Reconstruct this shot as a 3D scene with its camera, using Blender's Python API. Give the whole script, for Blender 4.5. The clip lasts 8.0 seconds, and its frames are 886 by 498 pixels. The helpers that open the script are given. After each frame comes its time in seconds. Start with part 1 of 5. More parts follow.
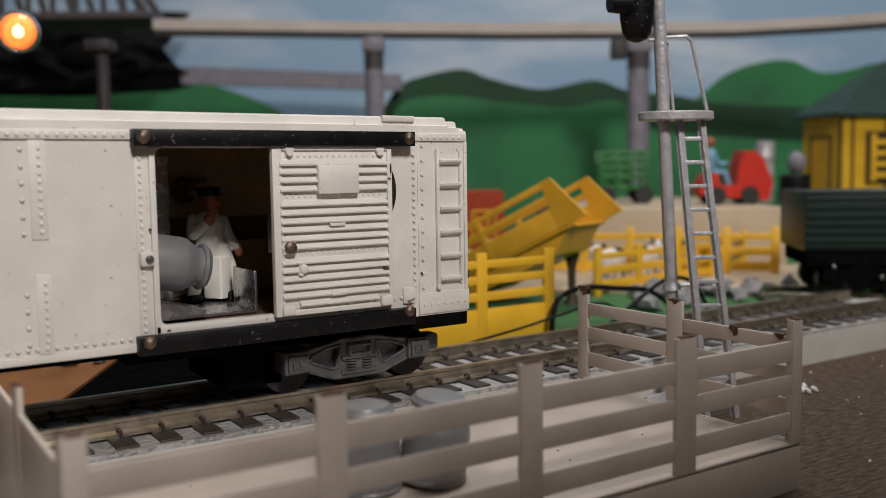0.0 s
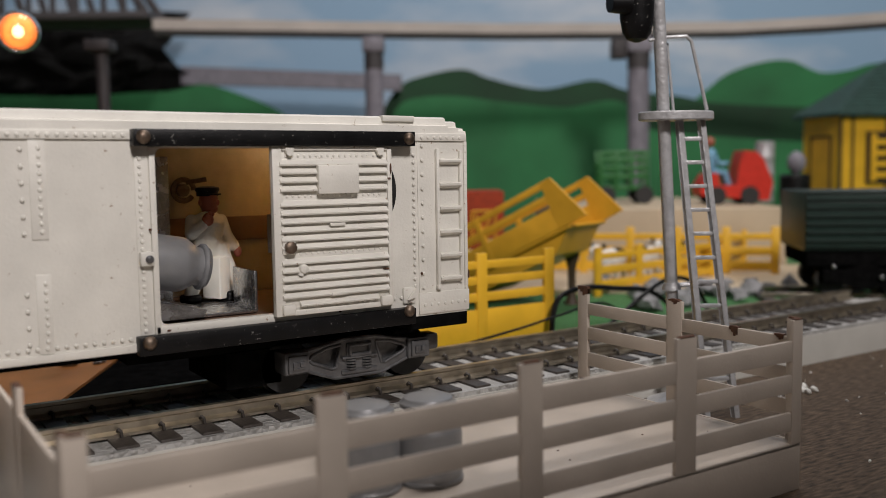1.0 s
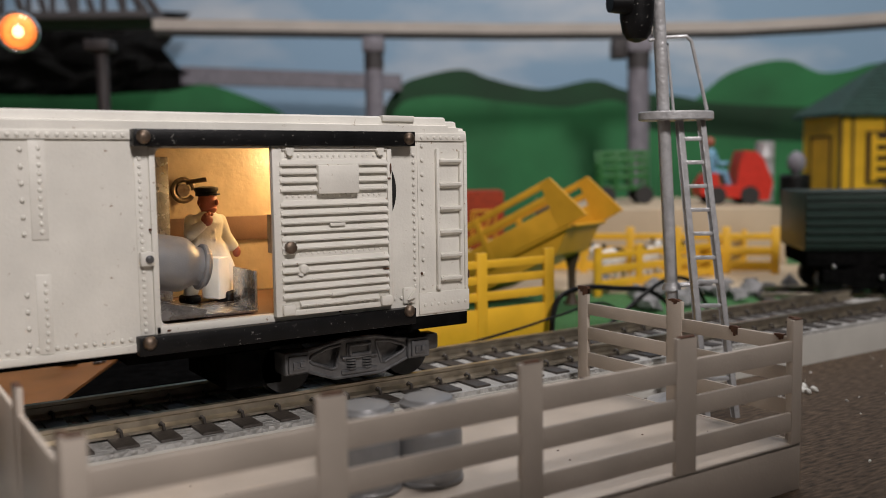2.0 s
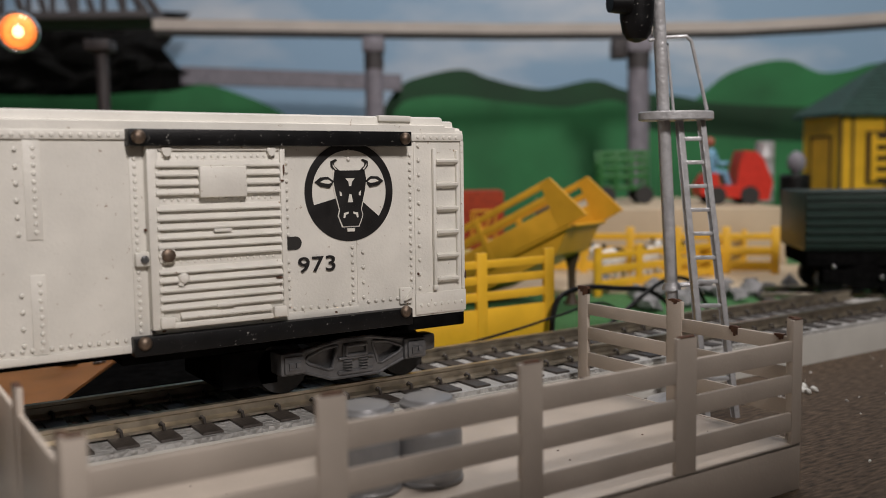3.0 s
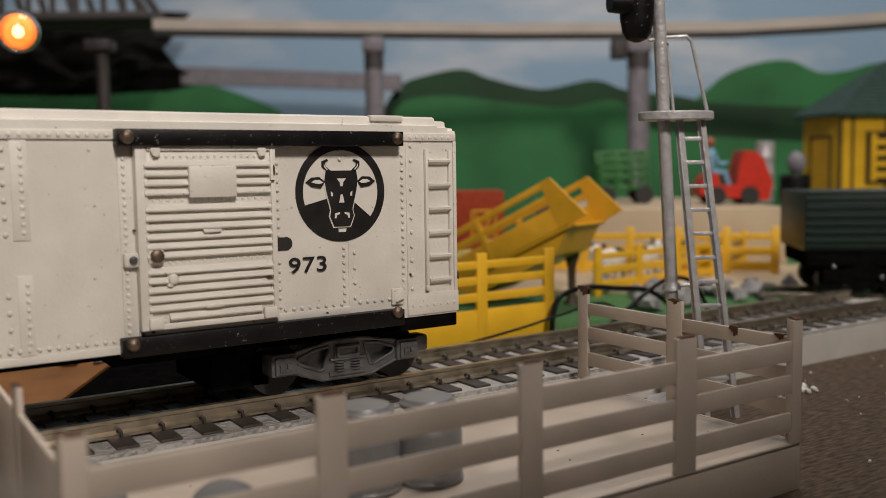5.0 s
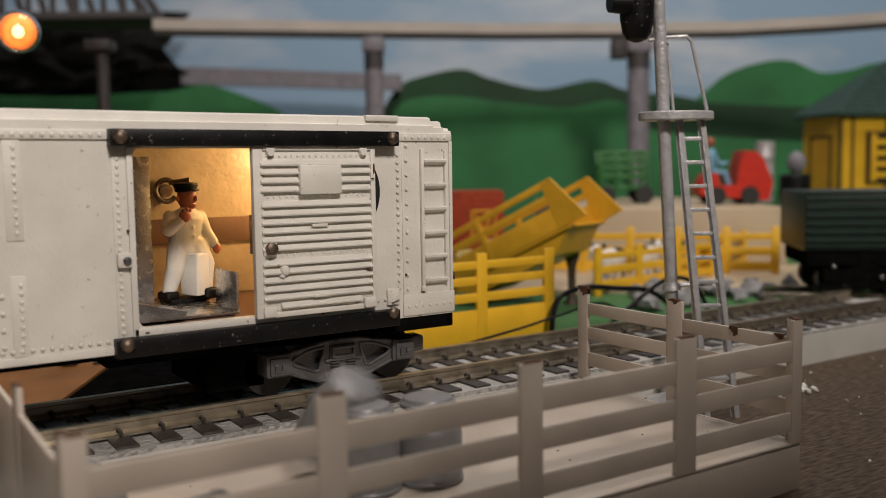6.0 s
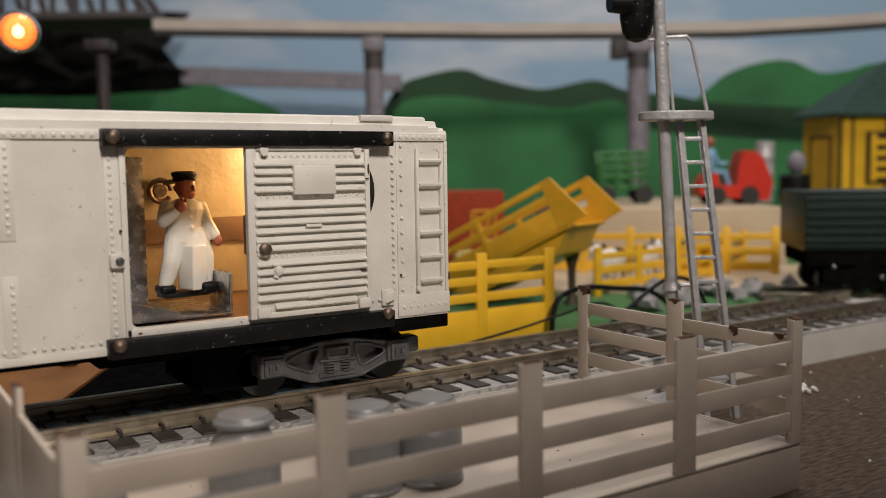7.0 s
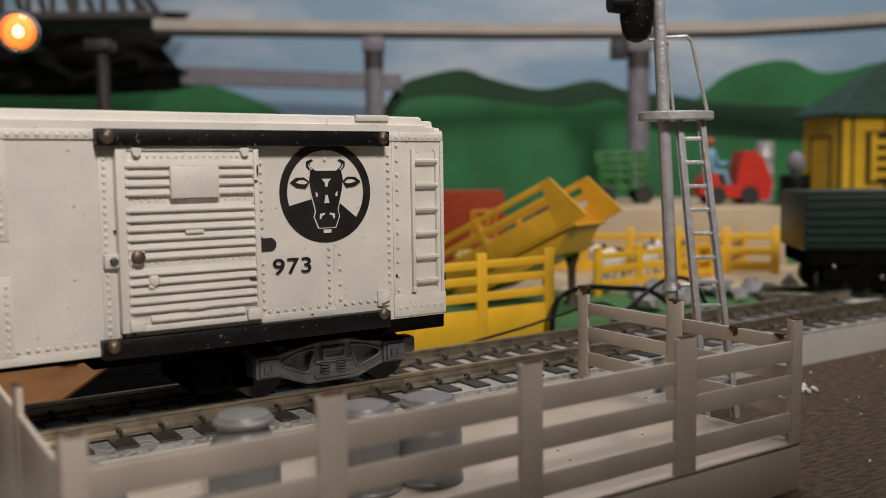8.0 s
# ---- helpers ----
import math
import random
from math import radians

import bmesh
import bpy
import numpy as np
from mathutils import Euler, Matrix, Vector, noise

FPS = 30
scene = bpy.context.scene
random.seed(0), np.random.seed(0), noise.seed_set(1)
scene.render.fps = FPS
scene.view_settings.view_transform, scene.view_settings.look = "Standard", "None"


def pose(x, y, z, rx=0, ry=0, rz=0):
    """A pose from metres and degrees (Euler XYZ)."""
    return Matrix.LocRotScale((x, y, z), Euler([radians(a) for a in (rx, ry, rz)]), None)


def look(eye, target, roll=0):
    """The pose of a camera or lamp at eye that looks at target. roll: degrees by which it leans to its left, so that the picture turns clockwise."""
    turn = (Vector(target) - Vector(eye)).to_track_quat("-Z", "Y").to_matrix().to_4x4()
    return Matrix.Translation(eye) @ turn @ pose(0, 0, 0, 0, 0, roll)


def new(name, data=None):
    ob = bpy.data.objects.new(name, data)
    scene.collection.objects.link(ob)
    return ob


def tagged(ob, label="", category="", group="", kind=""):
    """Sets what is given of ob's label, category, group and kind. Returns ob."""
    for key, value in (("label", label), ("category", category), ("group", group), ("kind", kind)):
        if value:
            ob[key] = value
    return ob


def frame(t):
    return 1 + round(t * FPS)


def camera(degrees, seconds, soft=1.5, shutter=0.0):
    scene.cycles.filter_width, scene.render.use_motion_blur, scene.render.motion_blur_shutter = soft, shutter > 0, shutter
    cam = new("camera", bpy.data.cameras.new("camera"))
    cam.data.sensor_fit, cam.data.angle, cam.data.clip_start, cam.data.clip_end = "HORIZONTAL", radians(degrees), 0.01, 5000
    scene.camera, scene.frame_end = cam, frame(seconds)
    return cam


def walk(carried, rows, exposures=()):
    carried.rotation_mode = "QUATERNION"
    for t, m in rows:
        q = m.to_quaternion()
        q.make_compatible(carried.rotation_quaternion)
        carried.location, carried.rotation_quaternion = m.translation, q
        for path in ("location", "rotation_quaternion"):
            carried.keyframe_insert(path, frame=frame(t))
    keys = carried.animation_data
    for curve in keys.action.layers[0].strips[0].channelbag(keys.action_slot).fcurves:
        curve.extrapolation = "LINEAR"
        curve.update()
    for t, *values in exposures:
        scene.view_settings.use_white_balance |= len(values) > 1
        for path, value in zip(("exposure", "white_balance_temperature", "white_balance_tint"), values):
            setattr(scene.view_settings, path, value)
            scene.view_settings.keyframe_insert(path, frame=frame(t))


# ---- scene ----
# eye beside the track, 9 cm above the table: the lens is focused on the milk car
cam = camera(51.24, 8.0, soft=0.8, shutter=0.5)
EYE = (0.0, 0.0, 0.0892)
VIEW = look(EYE, (0.54637, 0.83306, 0.00268), -0.825)
walk(cam, [(0.0, VIEW), (8.0, VIEW)], [(0.0, 0.04, 6500, 10), (2.8, 0.04, 6550, 10), (3.3, 0.0, 6650, 10), (3.5, -0.28, 6750, 10), (4.0, -0.16, 6950, 11), (4.5, -0.03, 7100, 11), (6.0, -0.07, 7050, 11), (7.0, 0.05, 7000, 11), (8.0, 0.02, 6850, 10)])
cam.data.dof.use_dof = True
cam.data.dof.focus_distance = 0.285
cam.data.dof.aperture_fstop = 12.0

# ---- world and light ----
world = bpy.data.worlds.new("room_air")
scene.world = world
world.use_nodes = True
world.node_tree.nodes["Background"].inputs[0].default_value = (0.9, 0.95, 1.0, 1)
world.node_tree.nodes["Background"].inputs[1].default_value = 0.012

# the room stands square to this direction; the track crosses it at an angle
FX, FY = 0.54843, 0.83620


def room(u, d, z=0.0):
    """A place by its distance across the room (u), into the room (d) and its height."""
    return Vector((u * FY + d * FX, -u * FX + d * FY, z))


TURN = math.degrees(math.atan2(-FX, FY))


def room_lamp(u, d, z, size, power, colour, aim):
    data = bpy.data.lights.new("room_lamp", "AREA")
    data.shape, data.size, data.size_y, data.energy, data.color = "RECTANGLE", size[0], size[1], power, colour
    ob = new("room_lamp", data)
    p = room(u, d, z)
    ob.matrix_basis = look(p, p + Vector(aim))
    return ob


# unseen key light added low behind the viewer to light the car side
room_lamp(0.34, -0.60, 0.84, (0.18, 0.18), 11.4, (1.0, 0.932, 0.912), (0.20, 0.80, -0.65))
room_lamp(0.20, 0.55, 1.28, (0.6, 0.4), 11.5, (1.0, 0.942, 0.925), (0.05, 0.30, -1))


# ---- materials ----
def mat(name, base, rough=0.5, metal=0.0, var=0.12, scale=220.0, bump=0.15, fine=1500.0, spots=None, spot_scale=160.0, spot_cut=0.68, coat=0.0, gloss=0.5):
    """A surface with large tone changes, fine relief and, if given, spots of a second colour."""
    m = bpy.data.materials.new(name)
    m.use_nodes = True
    nt = m.node_tree
    bsdf = nt.nodes["Principled BSDF"]
    co = nt.nodes.new("ShaderNodeTexCoord")
    big = nt.nodes.new("ShaderNodeTexNoise")
    big.inputs["Scale"].default_value = scale
    big.inputs["Detail"].default_value = 5
    nt.links.new(co.outputs["Object"], big.inputs["Vector"])
    ramp = nt.nodes.new("ShaderNodeValToRGB")
    lo = [max(0, c * (1 - var)) for c in base]
    hi = [min(1, c * (1 + var)) for c in base]
    ramp.color_ramp.elements[0].position, ramp.color_ramp.elements[1].position = 0.3, 0.7
    ramp.color_ramp.elements[0].color, ramp.color_ramp.elements[1].color = (*lo, 1), (*hi, 1)
    nt.links.new(big.outputs["Fac"], ramp.inputs["Fac"])
    colour = ramp.outputs["Color"]
    if spots:
        sp = nt.nodes.new("ShaderNodeTexNoise")
        sp.inputs["Scale"].default_value = spot_scale
        sp.inputs["Detail"].default_value = 8
        sp.inputs["Roughness"].default_value = 0.7
        nt.links.new(co.outputs["Object"], sp.inputs["Vector"])
        cut = nt.nodes.new("ShaderNodeMapRange")
        cut.inputs["From Min"].default_value, cut.inputs["From Max"].default_value = spot_cut, spot_cut + 0.05
        nt.links.new(sp.outputs["Fac"], cut.inputs["Value"])
        mix = nt.nodes.new("ShaderNodeMix")
        mix.data_type = "RGBA"
        nt.links.new(cut.outputs["Result"], mix.inputs["Factor"])
        nt.links.new(colour, mix.inputs["A"])
        mix.inputs["B"].default_value = (*spots, 1)
        colour = mix.outputs["Result"]
    nt.links.new(colour, bsdf.inputs["Base Color"])
    tiny = nt.nodes.new("ShaderNodeTexNoise")
    tiny.inputs["Scale"].default_value = fine
    tiny.inputs["Detail"].default_value = 4
    nt.links.new(co.outputs["Object"], tiny.inputs["Vector"])
    bp = nt.nodes.new("ShaderNodeBump")
    bp.inputs["Strength"].default_value = bump
    bp.inputs["Distance"].default_value = 0.0004
    nt.links.new(tiny.outputs["Fac"], bp.inputs["Height"])
    nt.links.new(bp.outputs["Normal"], bsdf.inputs["Normal"])
    rr = nt.nodes.new("ShaderNodeMapRange")
    rr.inputs["To Min"].default_value, rr.inputs["To Max"].default_value = max(0.05, rough - 0.1), min(1, rough + 0.1)
    nt.links.new(big.outputs["Fac"], rr.inputs["Value"])
    nt.links.new(rr.outputs["Result"], bsdf.inputs["Roughness"])
    bsdf.inputs["Metallic"].default_value = metal
    bsdf.inputs["Coat Weight"].default_value = coat
    bsdf.inputs["Specular IOR Level"].default_value = gloss
    return m


def glow(name, colour, strength):
    m = bpy.data.materials.new(name)
    m.use_nodes = True
    b = m.node_tree.nodes["Principled BSDF"]
    b.inputs["Base Color"].default_value = (*colour, 1)
    b.inputs["Emission Color"].default_value = (*colour, 1)
    b.inputs["Emission Strength"].default_value = strength
    return m


def glass(name, colour=(1, 1, 1), rough=0.02):
    m = bpy.data.materials.new(name)
    m.use_nodes = True
    b = m.node_tree.nodes["Principled BSDF"]
    b.inputs["Base Color"].default_value = (*colour, 1)
    b.inputs["Roughness"].default_value = rough
    b.inputs["Transmission Weight"].default_value = 1.0
    return m


def bead_material():
    """Pressed foam of small round beads."""
    m = mat("grey_beaded_foam_roadbed", (0.41, 0.405, 0.39), 0.6, var=0.22, scale=120, bump=0.3)
    nt = m.node_tree
    bsdf = nt.nodes["Principled BSDF"]
    co = [n for n in nt.nodes if n.bl_idname == "ShaderNodeTexCoord"][0]
    vo = nt.nodes.new("ShaderNodeTexVoronoi")
    vo.inputs["Scale"].default_value = 620
    nt.links.new(co.outputs["Object"], vo.inputs["Vector"])
    inv = nt.nodes.new("ShaderNodeMath")
    inv.operation = "SUBTRACT"
    inv.inputs[0].default_value = 1.0
    nt.links.new(vo.outputs["Distance"], inv.inputs[1])
    bp = nt.nodes.new("ShaderNodeBump")
    bp.inputs["Strength"].default_value = 0.9
    bp.inputs["Distance"].default_value = 0.0009
    nt.links.new(inv.outputs[0], bp.inputs["Height"])
    nt.links.new(bp.outputs["Normal"], bsdf.inputs["Normal"])
    return m


WHITE = mat("cream_white_plastic", (0.72, 0.70, 0.64), 0.42, var=0.06, scale=90, bump=0.22, fine=1100, spots=(0.34, 0.26, 0.19), spot_scale=420, spot_cut=0.64)
BLACK = mat("black_paint", (0.005, 0.005, 0.0055), 0.45, var=0.3, bump=0.15, spots=(0.40, 0.39, 0.36), spot_scale=650, spot_cut=0.63, gloss=0.25)
MATTEBLACK = mat("matte_black_paint", (0.006, 0.006, 0.006), 0.85, var=0.4, bump=0.3, spots=(0.30, 0.22, 0.15), spot_scale=260, spot_cut=0.70, gloss=0.0)
INK = mat("black_ink", (0.012, 0.011, 0.011), 0.45, var=0.3, bump=0.2, spots=(0.6, 0.58, 0.53), spot_scale=900, spot_cut=0.78)
DARKCAST = mat("dark_cast_metal", (0.125, 0.126, 0.130), 0.34, 0.4, var=0.3, bump=0.25, fine=900)
DARK = mat("painted_hole_shade", (0.02, 0.018, 0.016), 0.8)
STEELBOLT = mat("brassy_steel", (0.17, 0.13, 0.10), 0.5, 0.9, var=0.35, scale=500, spots=(0.12, 0.07, 0.05), spot_scale=600, spot_cut=0.58)
ZINC = mat("galvanised_steel", (0.50, 0.50, 0.51), 0.26, 0.95, var=0.25, scale=400, bump=0.1)
CANMETAL = mat("aluminium_paint", (0.25, 0.252, 0.258), 0.42, 0.3, var=0.1, scale=200, bump=0.12, fine=2500)
# tan puts the lamp's warm light into the colour of the white plastic
LINING = mat("lamp_tinted_inner_wall", (0.52, 0.42, 0.28), 0.34, var=0.16, scale=120, bump=0.55, fine=420)
LINING_BAND = mat("brown_inner_band", (0.16, 0.09, 0.055), 0.7)
COAT = mat("white_coat_plastic", (0.75, 0.73, 0.66), 0.35, var=0.05)
SKIN = mat("dark_red_figure_paint", (0.38, 0.115, 0.07), 0.4)
RAIL = mat("nickel_rail", (0.44, 0.39, 0.31), 0.32, 0.9, var=0.25, scale=150, bump=0.1)
TIE = mat("brown_tie_plastic", (0.050, 0.042, 0.036), 0.5, var=0.35, scale=400, bump=0.5)
ROADBED = bead_material()
FOAM = mat("white_foam_board", (0.66, 0.65, 0.60), 0.75, var=0.06, scale=60)
PLATFORM = mat("platform_white_enamel", (0.55, 0.48, 0.41), 0.42, var=0.12, scale=45, bump=0.2, spots=(0.20, 0.10, 0.055), spot_scale=190, spot_cut=0.715)
RUST = mat("brown_rust", (0.10, 0.045, 0.025), 0.85, var=0.4, scale=600)
SILVER = mat("silver_paint", (0.50, 0.50, 0.51), 0.36, 0.3, var=0.15, scale=300, bump=0.8, fine=750)
YELLOW = mat("yellow_plastic", (0.80, 0.46, 0.03), 0.42, var=0.08, scale=80)
ORANGE = mat("orange_yellow_metal", (0.72, 0.38, 0.03), 0.4, var=0.1, scale=80)
REDBROWN = mat("red_brown_plastic", (0.29, 0.036, 0.010), 0.7, var=0.2, gloss=0.25)
RED = mat("red_paint", (0.62, 0.035, 0.02), 0.35)
GREEN_CAR = mat("dark_green_plastic", (0.008, 0.024, 0.018), 0.45, var=0.2)
GREEN_CART = mat("green_enamel", (0.02, 0.15, 0.03), 0.45)
TAN = mat("tan_platform_board", (0.52, 0.42, 0.29), 0.7, var=0.1, scale=30)
GRASS = mat("green_mat", (0.05, 0.16, 0.05), 0.9, var=0.3, scale=300, bump=0.8)
WOOD = mat("varnished_wood_board", (0.46, 0.19, 0.06), 0.35, var=0.25, scale=40)
GREY_TRESTLE = mat("grey_trestle_plastic", (0.22, 0.21, 0.245), 0.6, var=0.2, scale=120)
DARKPOST = mat("dark_grey_plastic", (0.040, 0.035, 0.037), 0.6, var=0.2, scale=120)
GIRDER = mat("tan_grey_girder", (0.46, 0.42, 0.38), 0.55, var=0.1, scale=20)
BRIDGE = mat("dark_bridge_steel", (0.055, 0.050, 0.052), 0.6)
ROCKBLACK = mat("black_mountain_rock", (0.012, 0.012, 0.012), 0.9, var=0.5, scale=30)
ROOFGREEN = mat("green_shingle_roof", (0.020, 0.055, 0.046), 0.75, var=0.25, scale=120)
TRIM = mat("dark_brown_trim", (0.05, 0.03, 0.015), 0.6)
BLUE = mat("blue_work_clothes", (0.16, 0.36, 0.52), 0.5)
TYRE = mat("black_rubber", (0.02, 0.02, 0.02), 0.6)
ROCKS = mat("grey_white_stone", (0.22, 0.22, 0.225), 0.8, var=0.4, scale=200, bump=0.8)
SHEEP = mat("white_animal_paint", (0.75, 0.74, 0.70), 0.6)


def table_material():
    m = mat("brown_woodgrain_table", (0.090, 0.064, 0.044), 0.75, var=0.7, scale=330, bump=0.7, fine=700, spots=(0.16, 0.13, 0.10), spot_scale=500, spot_cut=0.64, gloss=0.2)
    nt = m.node_tree
    big = [n for n in nt.nodes if n.bl_idname == "ShaderNodeTexNoise"][0]
    mp = nt.nodes.new("ShaderNodeMapping")
    mp.inputs["Scale"].default_value = (0.55, 2.4, 1.0)
    co = [n for n in nt.nodes if n.bl_idname == "ShaderNodeTexCoord"][0]
    nt.links.new(co.outputs["Object"], mp.inputs["Vector"])
    nt.links.new(mp.outputs["Vector"], big.inputs["Vector"])
    return m


def hill_material(name, base):
    m = mat(name, base, 0.75, var=0.35, scale=9, bump=0.1)
    return m


def sky_material():
    m = bpy.data.materials.new("painted_sky")
    m.use_nodes = True
    nt = m.node_tree
    co = nt.nodes.new("ShaderNodeTexCoord")
    mp = nt.nodes.new("ShaderNodeMapping")
    mp.inputs["Scale"].default_value = (3.0, 3.0, 9.0)
    no = nt.nodes.new("ShaderNodeTexNoise")
    no.inputs["Scale"].default_value = 1.6
    no.inputs["Detail"].default_value = 6
    ra = nt.nodes.new("ShaderNodeValToRGB")
    ra.color_ramp.elements[0].position, ra.color_ramp.elements[1].position = 0.46, 0.76
    ra.color_ramp.elements[0].color = (0.31, 0.475, 0.65, 1)
    ra.color_ramp.elements[1].color = (0.72, 0.76, 0.81, 1)
    nt.links.new(co.outputs["Object"], mp.inputs["Vector"])
    nt.links.new(mp.outputs["Vector"], no.inputs["Vector"])
    nt.links.new(no.outputs["Fac"], ra.inputs["Fac"])
    nt.links.new(ra.outputs["Color"], nt.nodes["Principled BSDF"].inputs["Base Color"])
    nt.nodes["Principled BSDF"].inputs["Roughness"].default_value = 0.8
    return m


TABLE = table_material()
SKY = sky_material()
HILL = hill_material("painted_hill_green", (0.028, 0.18, 0.062))
HILL_DARK = hill_material("painted_hill_dark_green", (0.012, 0.055, 0.022))
PLASTER = mat("plain_room_wall", (0.20, 0.19, 0.18), 0.8, scale=4)


# ---- mesh helpers ----
def slot(bm, old, mi):
    """Gives the faces made since old was taken the material slot mi."""
    if mi:
        for f in bm.faces:
            if f not in old:
                f.material_index = mi


def box(bm, x0, x1, y0, y1, z0, z1, bev=0.0, mi=0, m=None):
    start = set(bm.faces) if mi else ()
    made = bmesh.ops.create_cube(bm, size=1.0)["verts"]
    for v in made:
        v.co = Vector((x0 + (v.co.x + 0.5) * (x1 - x0), y0 + (v.co.y + 0.5) * (y1 - y0), z0 + (v.co.z + 0.5) * (z1 - z0)))
        if m:
            v.co = m @ v.co
    if bev:
        edges = {e for v in made for e in v.link_edges}
        bmesh.ops.bevel(bm, geom=list(edges), offset=bev, segments=2, affect="EDGES", profile=0.5)
    slot(bm, start, mi)


def cyl(bm, a, b, r0, r1=None, n=14, mi=0):
    start = set(bm.faces) if mi else ()
    a, b = Vector(a), Vector(b)
    r1 = r0 if r1 is None else r1
    turn = (b - a).to_track_quat("Z", "Y").to_matrix().to_4x4()
    bmesh.ops.create_cone(bm, cap_ends=True, segments=n, radius1=r0, radius2=r1, depth=(b - a).length,
                          matrix=Matrix.Translation((a + b) / 2) @ turn)
    slot(bm, start, mi)


def ball(bm, c, r, n=10, mi=0, squash=(1, 1, 1)):
    start = set(bm.faces) if mi else ()
    bmesh.ops.create_uvsphere(bm, u_segments=n, v_segments=max(4, n // 2), radius=r,
                              matrix=Matrix.Translation(c) @ Matrix.Diagonal((*squash, 1)))
    slot(bm, start, mi)


def rod(bm, points, r, n=8, mi=0):
    for a, b in zip(points, points[1:]):
        cyl(bm, a, b, r, n=n, mi=mi)
    for p in points[1:-1]:
        ball(bm, p, r * 1.02, 8, mi)


def prism(bm, outline, y0, y1, mi=0, axis="y", m=None):
    """Extrudes an outline (x, z) from y0 to y1, or (y, z) along x, or (x, y) along z."""
    start = set(bm.faces) if mi else ()

    def at(p, t):
        return {"y": (p[0], t, p[1]), "x": (t, p[0], p[1]), "z": (p[0], p[1], t)}[axis]
    front = [bm.verts.new(at(p, y0)) for p in outline]
    back = [bm.verts.new(at(p, y1)) for p in outline]
    made = [bm.faces.new(front), bm.faces.new(back[::-1])]
    for i in range(len(outline)):
        j = (i + 1) % len(outline)
        made.append(bm.faces.new((front[j], front[i], back[i], back[j])))
    bmesh.ops.recalc_face_normals(bm, faces=made)
    if m:
        for v in front + back:
            v.co = m @ v.co
    slot(bm, start, mi)


def lathe(bm, profile, m, n=24, mi=0):
    """Turns (radius, height) pairs about the axis of the pose m."""
    start = set(bm.faces) if mi else ()
    rings = []
    for r, h in profile:
        rings.append([bm.verts.new(m @ Vector((r * math.cos(2 * math.pi * i / n), r * math.sin(2 * math.pi * i / n), h))) for i in range(n)])
    for a, b in zip(rings, rings[1:]):
        for i in range(n):
            bm.faces.new((a[i], a[(i + 1) % n], b[(i + 1) % n], b[i]))
    bm.faces.new(rings[0][::-1])
    bm.faces.new(rings[-1])
    slot(bm, start, mi)


BASE = {}


def mesh_from(name, bm, mats, base, smooth):
    bmesh.ops.translate(bm, verts=bm.verts, vec=-Vector(base))
    me = bpy.data.meshes.new(name)
    bm.to_mesh(me)
    bm.free()
    for m in mats if isinstance(mats, (list, tuple)) else [mats]:
        me.materials.append(m)
    if smooth:
        me.shade_smooth()
        me.set_sharp_from_angle(angle=radians(smooth))
    return me


def thing(name, base, label, category, group="", kind=""):
    ob = new(name)
    ob.empty_display_size = 0.01
    ob.location = base
    BASE[ob.name] = Vector(base)
    return tagged(ob, label, category, group, kind)


def solid(name, bm, mats, base, label, category, group="", kind="", smooth=35):
    """A thing in one mesh; the bmesh is in world places and base becomes its origin."""
    ob = new(name, mesh_from(name, bm, mats, base, smooth))
    ob.location = base
    BASE[ob.name] = Vector(base)
    return tagged(ob, label, category, group, kind)


def part(name, bm, mats, parent, label="", smooth=35, kind=""):
    """A part under a thing or a part; the bmesh is in world places."""
    ob = new(name, mesh_from(name, bm, mats, BASE[parent.name], smooth))
    ob.parent = parent
    BASE[ob.name] = BASE[parent.name]
    return tagged(ob, label, kind=kind)


def B():
    return bmesh.new()


# ---- the room and the layout ----
RAILTOP, TIETOP, BED, DECK = 0.0202, 0.0155, 0.0147, 0.0132
NEAR_RAIL, FAR_RAIL, MID = 0.2650, 0.2972, 0.2823


def room_box(name, u0, u1, d0, d1, z0, z1, material, label):
    bm = B()
    m = Matrix.Rotation(radians(TURN), 4, "Z")
    box(bm, u0, u1, d0, d1, z0, z1, m=m)
    return solid(name, bm, material, (0, 0, 0), label, name.split("_")[0], kind="structure", smooth=0)


room_box("ground", -1.5, 1.5, -1.2, 1.4, -0.05, 0.0, TABLE, "dark brown wood-grained table top strewn with crumbs")
room_box("wall_back", -1.5, 1.5, 1.30, 1.34, 0.0, 1.3, SKY, "sky-blue painted backdrop wall with soft white clouds")
room_box("wall_front", -1.5, 1.5, -1.24, -1.20, -0.05, 1.3, PLASTER, "plain pale wall behind the layout")
# unseen wall added behind the viewer to keep lamp light off the platform
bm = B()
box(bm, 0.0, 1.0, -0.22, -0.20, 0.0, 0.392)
solid("shade_wall", bm, PLASTER, (0, -0.21, 0), "unseen low partition added behind the viewer to shade the platform", "wall", kind="structure", smooth=0)
room_box("wall_left", -1.54, -1.5, -1.2, 1.34, -0.05, 1.3, PLASTER, "plain pale side wall")
room_box("wall_right", 1.5, 1.54, -1.2, 1.34, -0.05, 1.3, PLASTER, "plain pale side wall")
room_box("ceiling", -1.5, 1.5, -1.2, 1.34, 1.30, 1.34, PLASTER, "plain pale ceiling")


